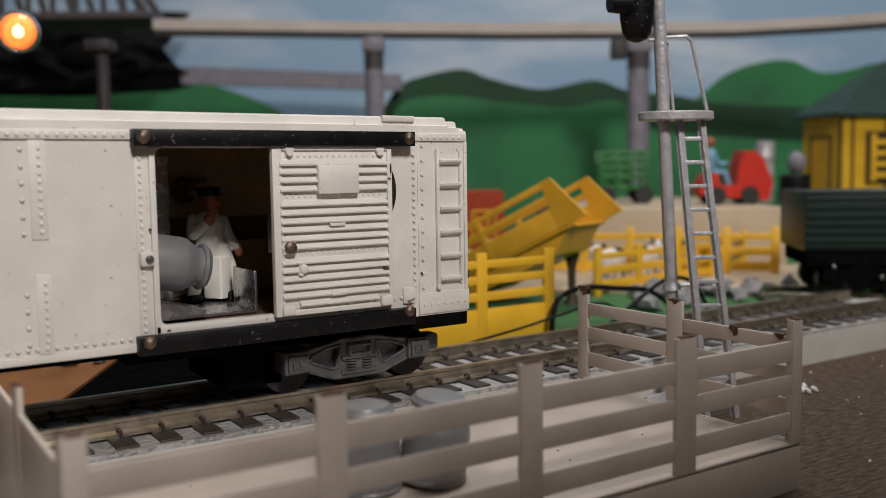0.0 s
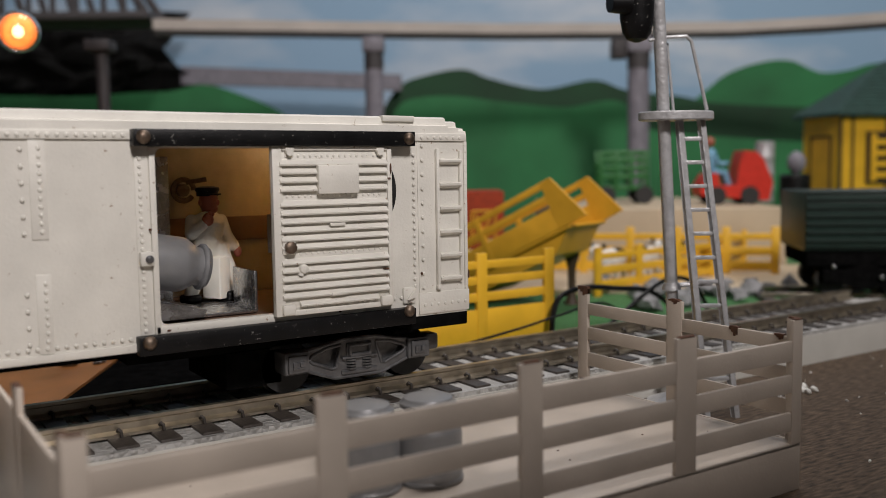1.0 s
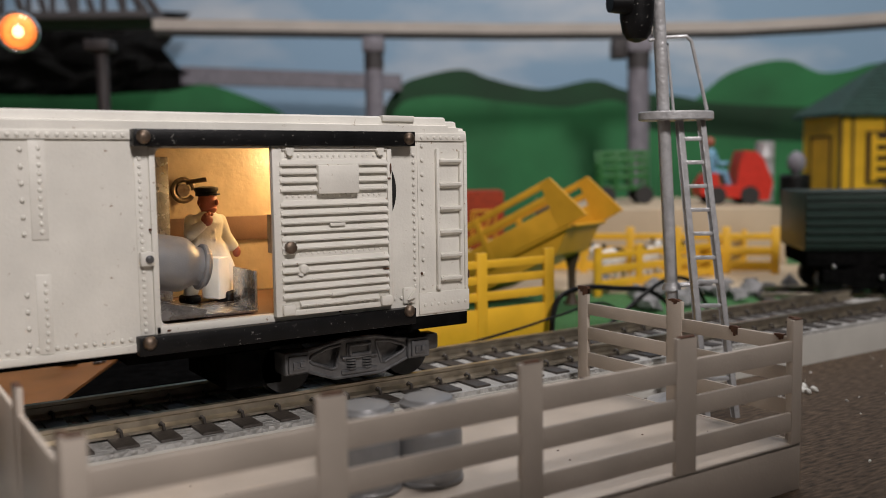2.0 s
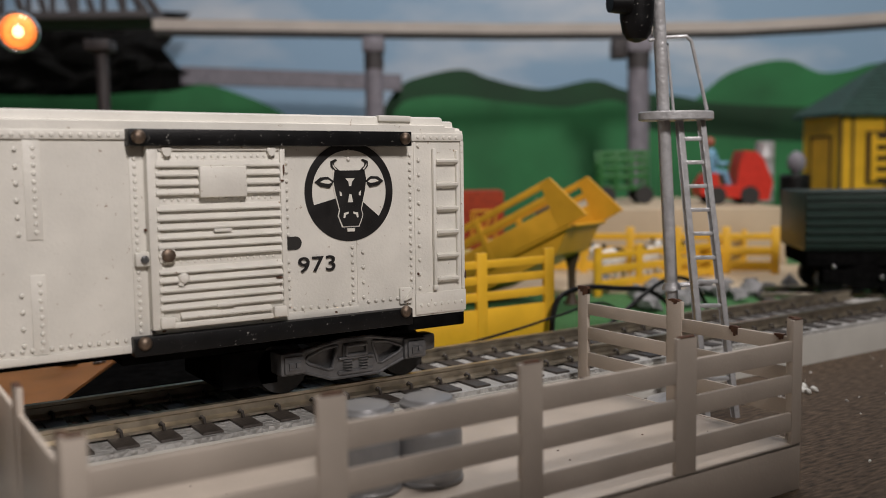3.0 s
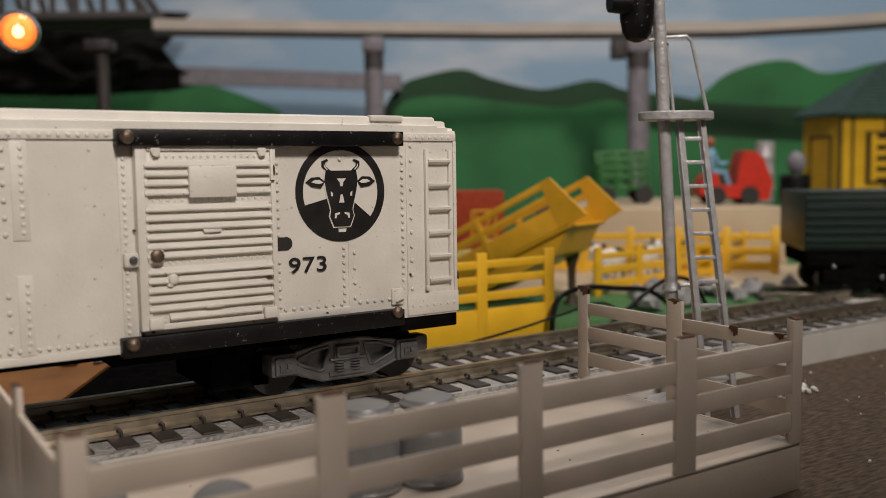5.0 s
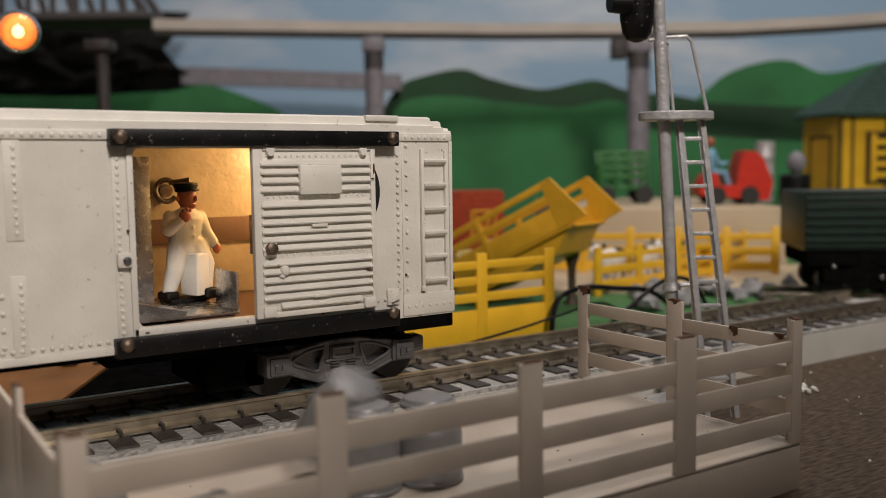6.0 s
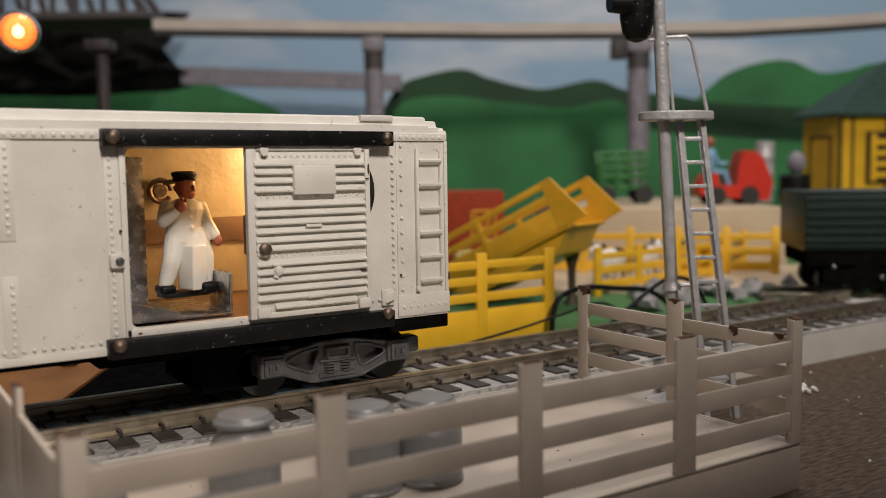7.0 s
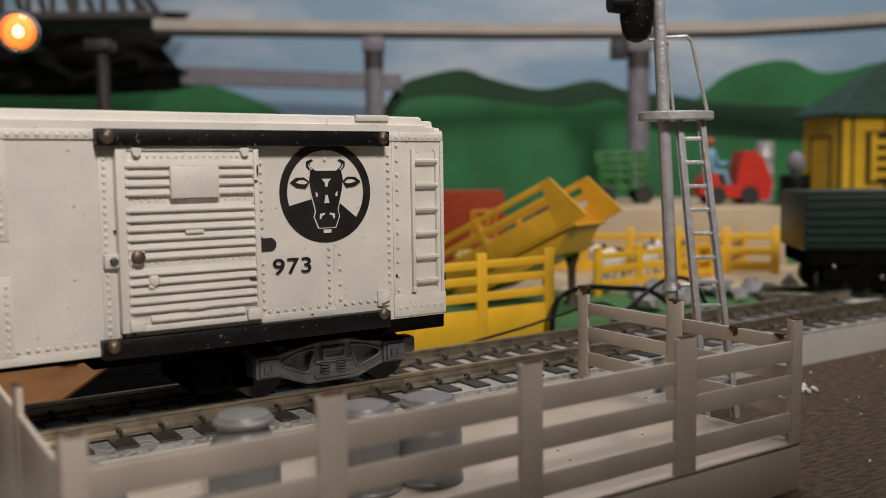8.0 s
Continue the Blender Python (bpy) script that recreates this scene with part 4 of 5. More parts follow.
def ramp():
    ob = local_thing("loading_ramp", view_pose(-0.0085, 0.545, 0.0125, -35), "orange-yellow metal cattle ramp raised on a leg", "ramp")
    L, W, a = 0.103, 0.046, radians(26)
    lean = Matrix.Translation((0, 0, 0.001)) @ Matrix.Rotation(-a, 4, "Y")
    bm = B()
    box(bm, 0, L, 0, W, -0.0015, 0, 0.0004, m=lean)
    part("ramp_floor", bm, ORANGE, ob)
    bm = B()
    prism(bm, [(0.012, -0.0016), (L - 0.004, -0.0016), (L - 0.016, -0.0110), (0.030, -0.0110)], 0.003, W - 0.003, m=lean)
    part("ramp_base", bm, ORANGE, ob, "folded metal underside")
    for y in (0, W):
        for z0, z1 in ((0.0, 0.0125), (0.0165, 0.0200), (0.0238, 0.0275)):
            bm = B()
            box(bm, 0, L - 0.004, y - 0.0008, y + 0.0008, z0, z1, 0.0003, m=lean)
            part("side_board", bm, ORANGE, ob)
        for x in (0.0, 0.048):
            bm = B()
            box(bm, x, x + 0.004, y - 0.0010, y + 0.0010, 0, 0.0275, 0.0003, m=lean)
            part("side_post", bm, ORANGE, ob)
        bm = B()
        prism(bm, [(L - 0.006, 0), (L + 0.012, 0.0005), (L + 0.0005, 0.0275), (L - 0.006, 0.0275)], y - 0.0010, y + 0.0010, m=lean)
        part("end_gusset", bm, ORANGE, ob)
    bm = B()
    lathe(bm, [(0.0046, -0.003), (0.0034, 0.0), (0.0022, 0.004), (0.0024, 0.018), (0.0046, 0.026), (0.0060, 0.032)], pose(0.074, W * 0.86, 0), 14)
    part("leg", bm, TRIM, ob, "dark brown turned leg")
    bm = B()
    for x, y in ((0.030, 0.010), (0.045, 0.022)):
        ball(bm, lean @ Vector((x, y, 0.010)), 0.008, 10, 0, (1.5, 0.8, 0.8))
    part("straw_bundle", bm, STRAW, ob, "pale yellow straw on the ramp")


STRAW = mat("pale_yellow_straw", (0.72, 0.60, 0.22), 0.8, var=0.2, bump=0.8)


def animal(m, label, scale):
    bm = B()
    M = Matrix.Scale(scale, 4)
    ball(bm, (0, 0, 0.016), 0.0075, 12, 0, (1.7, 0.8, 0.85))
    ball(bm, (0.0145, 0, 0.0215), 0.0042, 10, 0, (1.2, 0.8, 0.9))
    ball(bm, (-0.004, 0.001, 0.019), 0.0055, 10, 1, (1.0, 1.0, 0.7))
    for x in (-0.008, 0.008):
        for y in (-0.003, 0.003):
            cyl(bm, (x, y, 0), (x, y, 0.013), 0.0016, 0.002, 8)
    for y in (-0.004, 0.004):
        ball(bm, (0.0125, y, 0.0245), 0.0016, 6, 1)
    bmesh.ops.transform(bm, matrix=M, verts=bm.verts)
    ob = solid("toy_cow", bm, [SHEEP, BLACK], (0, 0, 0), label, "toy animal", group="toy cattle", smooth=60)
    ob.matrix_basis = m


def gondola():
    ob = local_thing("gondola_car", view_pose(0.2065, 0.545, 0.0150, -8), "dark green plastic gondola car with ribbed sides", "toy wagon")
    L = 0.20
    bm = B()
    box(bm, 0, L, -0.029, 0.029, 0.0255, 0.0275)
    part("floor", bm, GREEN_CAR, ob)
    for name, x0, x1, y0, y1 in (("side_wall", 0, L, -0.031, -0.029), ("side_wall", 0, L, 0.029, 0.031), ("end_wall", 0, 0.002, -0.029, 0.029), ("end_wall", L - 0.002, L, -0.029, 0.029)):
        bm = B()
        box(bm, x0, x1, y0, y1, 0.0270, 0.0585, 0.0004)
        part(name, bm, GREEN_CAR, ob)
    bm = B()
    box(bm, -0.0008, L, -0.0322, -0.0290, 0.0575, 0.0590, 0.0005)
    part("top_rail", bm, GREEN_CAR, ob)
    for i in range(6):
        bm = B()
        z = 0.0300 + i * 0.0046
        prism(bm, [(-0.031, z), (-0.0326, z + 0.0008), (-0.0326, z + 0.0024), (-0.031, z + 0.0034)], 0.0005, L, axis="x")
        part("rib", bm, GREEN_CAR, ob)
    bm = B()
    box(bm, 0.002, L, -0.027, 0.027, 0.0165, 0.0265, 0.0008)
    box(bm, 0.010, L - 0.01, -0.022, 0.022, 0.0070, 0.0170, 0.0008)
    part("underframe", bm, MATTEBLACK, ob)
    for cx in (0.034, 0.165):
        bm = B()
        for s in (-1, 1):
            box(bm, cx + s * 0.018 - 0.005, cx + s * 0.018 + 0.005, -0.0275, -0.0225, 0.006, 0.0150, 0.0010)
            prism(bm, [(cx, 0.0030), (cx + s * 0.015, 0.0065), (cx + s * 0.015, 0.0140), (cx, 0.0170)], -0.0265, -0.0230)
        box(bm, cx - 0.006, cx + 0.006, -0.0270, 0.0225, 0.0090, 0.0185, 0.0008)
        t = part("truck", bm, MATTEBLACK, ob, "black truck frame")
        for s in (-1, 1):
            for y in (-0.0185, 0.0175):
                bm = B()
                lathe(bm, [(0.004, 0), (0.0088, 0.0002), (0.0082, 0.0012), (0.0082, 0.005), (0.004, 0.005)], pose(cx + s * 0.0172, y + 0.002, 0.0083, 90, 0, 0), 20)
                part("wheel", bm, TYRE, t)
    bm = B()
    ball(bm, (0.0165, -0.0285, 0.0165), 0.0014, 10)
    ball(bm, (0.0420, -0.0285, 0.0105), 0.0017, 10)
    part("axle_cap", bm, ZINC, ob, "shiny steel axle caps")
    # the piece of track that carries it
    tr = local_thing("siding_track", view_pose(0.2065, 0.545, 0.0093, -8), "dark toy track of the siding", "track")
    for y in (-0.0165, 0.0165):
        bm = B()
        box(bm, -0.02, 0.45, y - 0.0011, y + 0.0011, 0.0030, 0.0057, 0.0003)
        part("rail", bm, RAIL, tr)
    bm = B()
    for i in range(32):
        box(bm, -0.02 + i * 0.0145, -0.013 + i * 0.0145, -0.026, 0.026, 0.0, 0.0030, 0.0003)
    part("ties", bm, TIE, tr, kind="stuff")


def stones():
    bm = B()
    rng = random.Random(4)
    for i in range(90):
        u, d = rng.uniform(0.10, 0.30), rng.uniform(0.44, 0.60)
        p = room(u, d, 0.0135)
        if p.y < 0.345:
            continue
        s = rng.uniform(0.003, 0.009)
        made = bmesh.ops.create_icosphere(bm, subdivisions=1, radius=s, matrix=Matrix.Translation(p) @ Matrix.Diagonal((1, 0.8, 0.7, 1)))
        for v in made["verts"]:
            v.co += Vector([rng.uniform(-1, 1) * s * 0.25 for _ in range(3)])
    solid("stones", bm, ROCKS, (0.4, 0.4, 0.0125), "loose grey and white stones beside the siding", "stones", kind="stuff", smooth=0)


def freight_platform():
    bm = B()
    m = Matrix.Rotation(radians(TURN), 4, "Z")
    box(bm, 0.095, 0.262, 0.700, 0.95, 0.0, 0.0565, 0.001, m=m)
    solid("freight_platform", bm, TAN, (0, 0, 0), "tan board freight platform", "platform", kind="structure")


def baggage_cart():
    ob = local_thing("baggage_cart", view_pose(0.136, 0.80, 0.0565), "green toy baggage cart with slatted sides", "cart")
    bm = B()
    box(bm, 0, 0.042, 0, 0.024, 0.012, 0.016, 0.0008)
    part("cart_bed", bm, GREEN_CART, ob)
    for y in (0.0, 0.024):
        for z in (0.022, 0.029, 0.036, 0.042):
            bm = B()
            box(bm, 0, 0.042, y - 0.001, y + 0.001, z, z + 0.004, 0.0005)
            part("slat", bm, GREEN_CART, ob)
        for x in (0.0, 0.013, 0.026, 0.039):
            bm = B()
            box(bm, x, x + 0.003, y - 0.0015, y + 0.0015, 0.012, 0.046, 0.0005)
            part("post", bm, GREEN_CART, ob)
    for x in (0.006, 0.0385):
        for y in (-0.003, 0.024):
            bm = B()
            cyl(bm, (x, y, 0.0078), (x, y + 0.003, 0.0078), 0.0078, n=18)
            part("wheel", bm, TYRE, ob, "black wheel")


def forklift():
    ob = local_thing("forklift_truck", view_pose(0.211, 0.755, 0.0565), "red toy industrial truck parked on the platform", "toy truck")
    bm = B()
    prism(bm, [(0.0, 0.008), (0.056, 0.003), (0.059, 0.018), (0.052, 0.036), (0.046, 0.043), (0.035, 0.044), (0.031, 0.030), (0.030, 0.016), (0.016, 0.016), (0.014, 0.026), (0.006, 0.026), (0.0, 0.016)], 0.0, 0.026)
    part("body", bm, RED, ob)
    for x in (0.013, 0.040):
        for y in (-0.002, 0.024):
            bm = B()
            cyl(bm, (x, y, 0.0075), (x, y + 0.004, 0.0075), 0.0075, n=18)
            part("wheel", bm, TYRE, ob, "black rubber wheel")
    bm = B()
    for s in (0.008, 0.016):
        rod(bm, [(0.012, s, 0.027), (0.022, s, 0.026), (0.026, s, 0.012)], 0.0026, 8)
    lathe(bm, [(0.0045, 0.026), (0.0050, 0.034), (0.0056, 0.042), (0.0030, 0.046)], pose(0.011, 0.012, 0), 14)
    rod(bm, [(0.012, 0.008, 0.041), (0.018, 0.007, 0.033), (0.024, 0.008, 0.034)], 0.0018, 8)
    ball(bm, (0.0105, 0.012, 0.0515), 0.0042, 12, 1)
    f = solid("driver_figure", bm, [BLUE, SKIN], (0, 0, 0), "toy driver figure in blue clothes seated on the truck", "figure", smooth=60)
    f.matrix_basis = view_pose(0.211, 0.755, 0.0565)
    bm = B()
    lathe(bm, [(0.0078, 0), (0.0082, 0.001), (0.0078, 0.010), (0.0083, 0.011), (0.0078, 0.012), (0.0078, 0.024), (0.0083, 0.025), (0.0078, 0.026), (0.0078, 0.038), (0.0083, 0.039), (0.0078, 0.040), (0.0080, 0.0515), (0.004, 0.052)], view_pose(0.275, 0.79, 0.0565), 22)
    b = solid("steel_drum", bm, SILVER, room(0.275, 0.79, 0.0565), "shiny steel drum on the platform", "drum")
    bm = B()
    lathe(bm, [(0.013, 0), (0.013, 0.022), (0.011, 0.024)], view_pose(0.305, 0.80, 0.0565), 20)
    solid("black_tub", bm, BLACK, room(0.305, 0.80, 0.0565), "black tub beside the drum", "tub")
    bm = B()
    ball(bm, room(0.306, 0.80, 0.0565 + 0.0335), 0.0100, 14, 0, (0.8, 0.8, 1))
    solid("sack", bm, GREY_TRESTLE, room(0.302, 0.80, 0.0805), "dull grey sack lying on the tub", "sack")


def house():
    m = view_pose(0.3350, 0.88, 0.0)
    ob = local_thing("freight_house", m, "yellow wooden freight house with dark trim and a green roof", "house")
    W, D, H = 0.30, 0.0560, 0.135
    turn = Matrix.Rotation(radians(13), 4, "Z")
    # corner nearest the viewer is at local (0.03, -0.03)
    base = Matrix.Translation((0.030, -0.03, 0)) @ turn
    for x0, x1, y0, y1 in ((0, W, 0, 0.004), (0, 0.004, 0.004, D), (W - 0.004, W, 0.004, D), (0.004, W - 0.004, D - 0.004, D)):
        bm = B()
        box(bm, x0, x1, y0, y1, 0.0, H, m=base)
        part("wall", bm, YELLOW, ob)
    for x in (0.0, 0.0125, 0.0480, 0.0655, 0.082, 0.0985):
        bm = B()
        box(bm, x - 0.0012, x + 0.0012, -0.0012, 0, 0.05, H, m=base)
        part("trim_board", bm, TRIM, ob, "dark trim board")
    bm = B()
    box(bm, -0.0010, 0, 0.014, 0.042, 0.0565, 0.1120, m=base)
    d = part("door", bm, ORANGE, ob, "plain ochre door")
    for y0, y1, z0, z1 in ((0.0126, 0.0140, 0.0565, 0.1130), (0.0420, 0.0434, 0.0565, 0.1130), (0.0116, 0.0444, 0.1130, 0.1150)):
        bm = B()
        box(bm, -0.0016, 0, y0, y1, z0, z1, m=base)
        part("door_trim", bm, TRIM, d, "dark door frame")
    bm = B()
    box(bm, 0.026, 0.090, -0.0022, -0.0012, 0.070, 0.118, m=base)
    w = part("window", bm, TRIM, ob, "dark window opening")
    for z in (0.078, 0.088, 0.098, 0.108):
        bm = B()
        box(bm, 0.034, 0.085, -0.0040, -0.0022, z - 0.0025, z + 0.0025, m=base)
        part("window_bar", bm, YELLOW, w)
    bm = B()
    box(bm, 0.030, 0.035, -0.0045, -0.0022, 0.072, 0.116, m=base)
    part("window_frame", bm, YELLOW, w)
    bm = B()
    eave, top = 0.008, 0.1855
    c = [base @ Vector(p) for p in ((-eave, -eave, H), (W + eave, -eave, H), (W + eave, D + eave, H), (-eave, D + eave, H), (0.0657, D / 2, top), (W - 0.0657, D / 2, top))]
    low = [p - Vector((0, 0, 0.003)) for p in c[:4]]
    v = [bm.verts.new(p) for p in c]
    l = [bm.verts.new(p) for p in low]
    for f in ((0, 1, 5, 4), (1, 2, 5), (2, 3, 4, 5), (3, 0, 4)):
        bm.faces.new([v[i] for i in f])
    bm.faces.new(l[::-1])
    for i in range(4):
        j = (i + 1) % 4
        bm.faces.new((v[i], l[i], l[j], v[j]))
    roof = part("roof", bm, ROOFGREEN, ob, "green shingled hip roof", smooth=0)
    # shingle courses as raised strips
    for k in range(1, 12):
        t = k / 13
        bm = B()
        a, b = c[0].lerp(c[4], t), c[1].lerp(c[5], t)
        a2, b2 = c[0].lerp(c[4], t + 0.02), c[1].lerp(c[5], t + 0.02)
        n = Vector((0, 0, 0.0012))
        vs = [bm.verts.new(p) for p in (a, b, b2, a2, a + n, b + n, b2 + n * 0.2, a2 + n * 0.2)]
        for f in ((0, 1, 5, 4), (4, 5, 6, 7), (1, 2, 6, 5), (3, 0, 4, 7), (2, 3, 7, 6)):
            bm.faces.new([vs[i] for i in f])
        part("shingle_course", bm, ROOFGREEN, roof, smooth=0)


def red_shed():
    ob = local_thing("red_shed", view_pose(-0.01, 0.63, 0.0), "red-brown plastic shed with raised diamond emblem", "shed")
    bm = B()
    box(bm, 0, 0.052, 0, 0.05, 0.0, 0.0735, 0.0008)
    part("shed_body", bm, REDBROWN, ob)
    bm = B()
    for a, b in (((0.030, 0.060), (0.046, 0.060)), ((0.030, 0.040), (0.046, 0.040)), ((0.030, 0.040), (0.030, 0.060)), ((0.046, 0.040), (0.046, 0.060)), ((0.032, 0.058), (0.038, 0.046)), ((0.044, 0.058), (0.038, 0.046))):
        rod(bm, [(a[0], -0.0003, a[1]), (b[0], -0.0003, b[1])], 0.0008, 6)
    part("emblem", bm, ORANGE, ob, "orange raised emblem")


def trestle():
    ob = thing("elevated_track", room(0, 0.95, 0), "grey elevated track with tan girder on round piers", "viaduct")
    m = Matrix.Rotation(radians(TURN), 4, "Z")
    # the line curves away from the viewer and back
    way = [(-0.280, 0.928), (-0.180, 0.946), (-0.0744, 0.9655), (0.0725, 0.990), (0.20, 0.998), (0.3140, 0.998), (0.40, 0.972), (0.447, 0.950), (0.56, 0.90), (0.70, 0.82)]
    # the dark strip along the girder's underside stands for its shadow
    for name, lo, hi, wide, material, label in (("girder", 0.2289, 0.2391, 0.011, GIRDER, "tan-grey girder"), ("girder_shade_strip", 0.2246, 0.2289, 0.0085, BRIDGE, "dark strip for the shadow under the girder")):
        bm = B()
        rings = [[bm.verts.new(room(u, d + y, z)) for y, z in ((-wide, lo), (wide, lo), (wide, hi), (-wide, hi))] for u, d in way]
        for p, q in zip(rings, rings[1:]):
            for i in range(4):
                bm.faces.new((p[i], p[(i + 1) % 4], q[(i + 1) % 4], q[i]))
        bm.faces.new(rings[0][::-1])
        bm.faces.new(rings[-1])
        bmesh.ops.recalc_face_normals(bm, faces=bm.faces[:])
        part(name, bm, material, ob, label, smooth=20)
    for u, d, r in ((-0.0685, 0.966, 0.0096), (0.2113, 0.998, 0.0116)):
        bm = B()
        cyl(bm, room(u, d, 0), room(u, d, 0.200), r, n=20)
        box(bm, u - r * 1.16, u + r * 1.16, d - 0.011, d + 0.011, 0.2095, 0.2246, 0.002, m=m)
        pier = part("pier", bm, GREY_TRESTLE, ob, "grey round pier")
        bm = B()
        cyl(bm, room(u, d, 0.1925), room(u, d, 0.2096), r * 1.05, n=20)
        part("collar", bm, BRIDGE, pier, "dark collar under the cap")
        if u < 0:
            continue
        bm = B()
        box(bm, u - r * 2.5, u - r * 1.16, d - 0.009, d + 0.009, 0.203, 0.2235, 0.001, m=m)
        part("bracket", bm, DARKPOST, pier)
    # the dark truss bridge that carries on
    br = thing("truss_bridge", room(-0.5, 0.95, 0), "dark steel truss bridge", "bridge")
    bm = B()
    box(bm, -1.0, -0.285, 0.92, 0.99, 0.2405, 0.2480, 0.001, m=m)
    part("deck", bm, BRIDGE, br)
    for i in range(9):
        u = -0.31 - i * 0.05
        for d in (0.925, 0.985):
            bm = B()
            rod(bm, [room(u, d, 0.247), room(u - 0.020, d, 0.320)], 0.0038, 6)
            part("diagonal", bm, BRIDGE, br)
            bm = B()
            rod(bm, [room(u - 0.020, d, 0.247), room(u - 0.020, d, 0.320)], 0.003, 6)
            part("vertical", bm, BRIDGE, br)
    bm = B()
    for d in (0.925, 0.985):
        rod(bm, [room(-0.29, d, 0.247), room(-0.335, d, 0.320), room(-1.0, d, 0.320)], 0.0045, 6)
    part("top_chord", bm, BRIDGE, br)
    bm = B()
    rod(bm, [room(-0.2525, 0.70, 0.0), room(-0.2525, 0.70, 0.182)], 0.0048, 12)
    box(bm, -0.2625, -0.2445, 0.69, 0.71, 0.180, 0.188, 0.001, m=m)
    solid("bridge_post", bm, DARKPOST, room(-0.25, 0.70, 0), "dark grey post with a square cap", "post")


def hills():
    def slab(profile, d, material, label, low=0.0):
        bm = B()
        pts = [(profile[0][0], low)] + profile + [(profile[-1][0], low)]
        fine = [pts[0]]
        top = profile
        for i in range(len(top) - 1):
            p0, p1, p2, p3 = top[max(0, i - 1)], top[i], top[i + 1], top[min(len(top) - 1, i + 2)]
            for k in range(8):
                t = k / 8
                f = [0.5 * (2 * b + (c - a) * t + (2 * a - 5 * b + 4 * c - e) * t * t + (3 * b - a - 3 * c + e) * t ** 3) for a, b, c, e in zip(p0, p1, p2, p3)]
                fine.append((f[0], f[1]))
        fine += [top[-1], pts[-1]]
        prism(bm, fine, d, d + 0.008)
        bmesh.ops.transform(bm, matrix=Matrix.Rotation(radians(TURN), 4, "Z"), verts=bm.verts)
        solid("hill", bm, material, (0, 0, 0), label, "hill", group="painted hills", kind="structure", smooth=40)
    slab([(-0.9, 0.185), (-0.6, 0.188), (-0.46, 0.185), (-0.386, 0.1884), (-0.335, 0.190), (-0.2943, 0.1975), (-0.2526, 0.1865), (-0.2041, 0.165), (-0.16, 0.13)], 1.160, HILL, "bright green painted hill on the backdrop")
    slab([(-0.085, 0.14), (-0.0739, 0.170), (-0.0513, 0.199), (-0.0143, 0.2115), (0.0298, 0.2174), (0.0663, 0.2046), (0.1323, 0.1906), (0.1985, 0.2013), (0.2426, 0.1876), (0.309, 0.1793), (0.42, 0.165), (0.9, 0.15)], 1.215, HILL_DARK, "dark green painted hill on the backdrop")
    slab([(-0.075, 0.12), (-0.0661, 0.151), (-0.0437, 0.1774), (0.0145, 0.1824), (0.087, 0.1727), (0.1597, 0.1659), (0.2251, 0.1736), (0.262, 0.150), (0.33, 0.128), (0.9, 0.09)], 1.200, HILL, "bright green painted hill on the backdrop")
    slab([(0.27, 0.12), (0.30, 0.150), (0.3411, 0.1797), (0.3778, 0.2084), (0.422, 0.2224), (0.459, 0.2233), (0.4962, 0.2082), (0.5332, 0.2099), (0.5833, 0.2201), (0.7, 0.22), (0.9, 0.19)], 1.225, HILL, "bright green painted hill on the backdrop")
    # dark rock mass above the green hill, by the bridge
    def rock():
        bm = B()
        rng = random.Random(2)
        n, k = 40, 12
        grid = {}
        for i in range(n):
            for j in range(k):
                u = -1.2 + i * (0.865 / (n - 1))
                z = 0.178 + j * 0.0108
                if i == n - 1:
                    u += (0.0, 0.022, 0.030, 0.020, 0.008, -0.004, -0.012, -0.006, 0.002, 0.008, 0.012, 0.015)[j]
                grid[i, j] = bm.verts.new(room(u, 1.215 - 0.03 * math.sin(math.pi * j / (k - 1)) + rng.uniform(-0.012, 0.012), z + rng.uniform(-0.003, 0.003)))
        for i in range(n - 1):
            for j in range(k - 1):
                bm.faces.new((grid[i, j], grid[i + 1, j], grid[i + 1, j + 1], grid[i, j + 1]))
        bmesh.ops.solidify(bm, geom=bm.faces[:], thickness=0.01)
        solid("rock_mass", bm, ROCKBLACK, (0, 0, 0), "black rough rock mass above the green hill", "rock", kind="structure", smooth=0)
    rock()
    # grey in place of GIRDER tan puts this girder's shadow into its colour
    bm = B()
    prism(bm, [(-0.33, 0.2015), (-0.05, 0.1895), (-0.05, 0.2092), (-0.33, 0.2240)], 1.19, 1.205, m=Matrix.Rotation(radians(TURN), 4, "Z"))
    solid("far_girder", bm, GREY_TRESTLE, (0, 0, 0), "girder of a track along the backdrop, its shadow held in the grey colour", "girder", kind="structure")


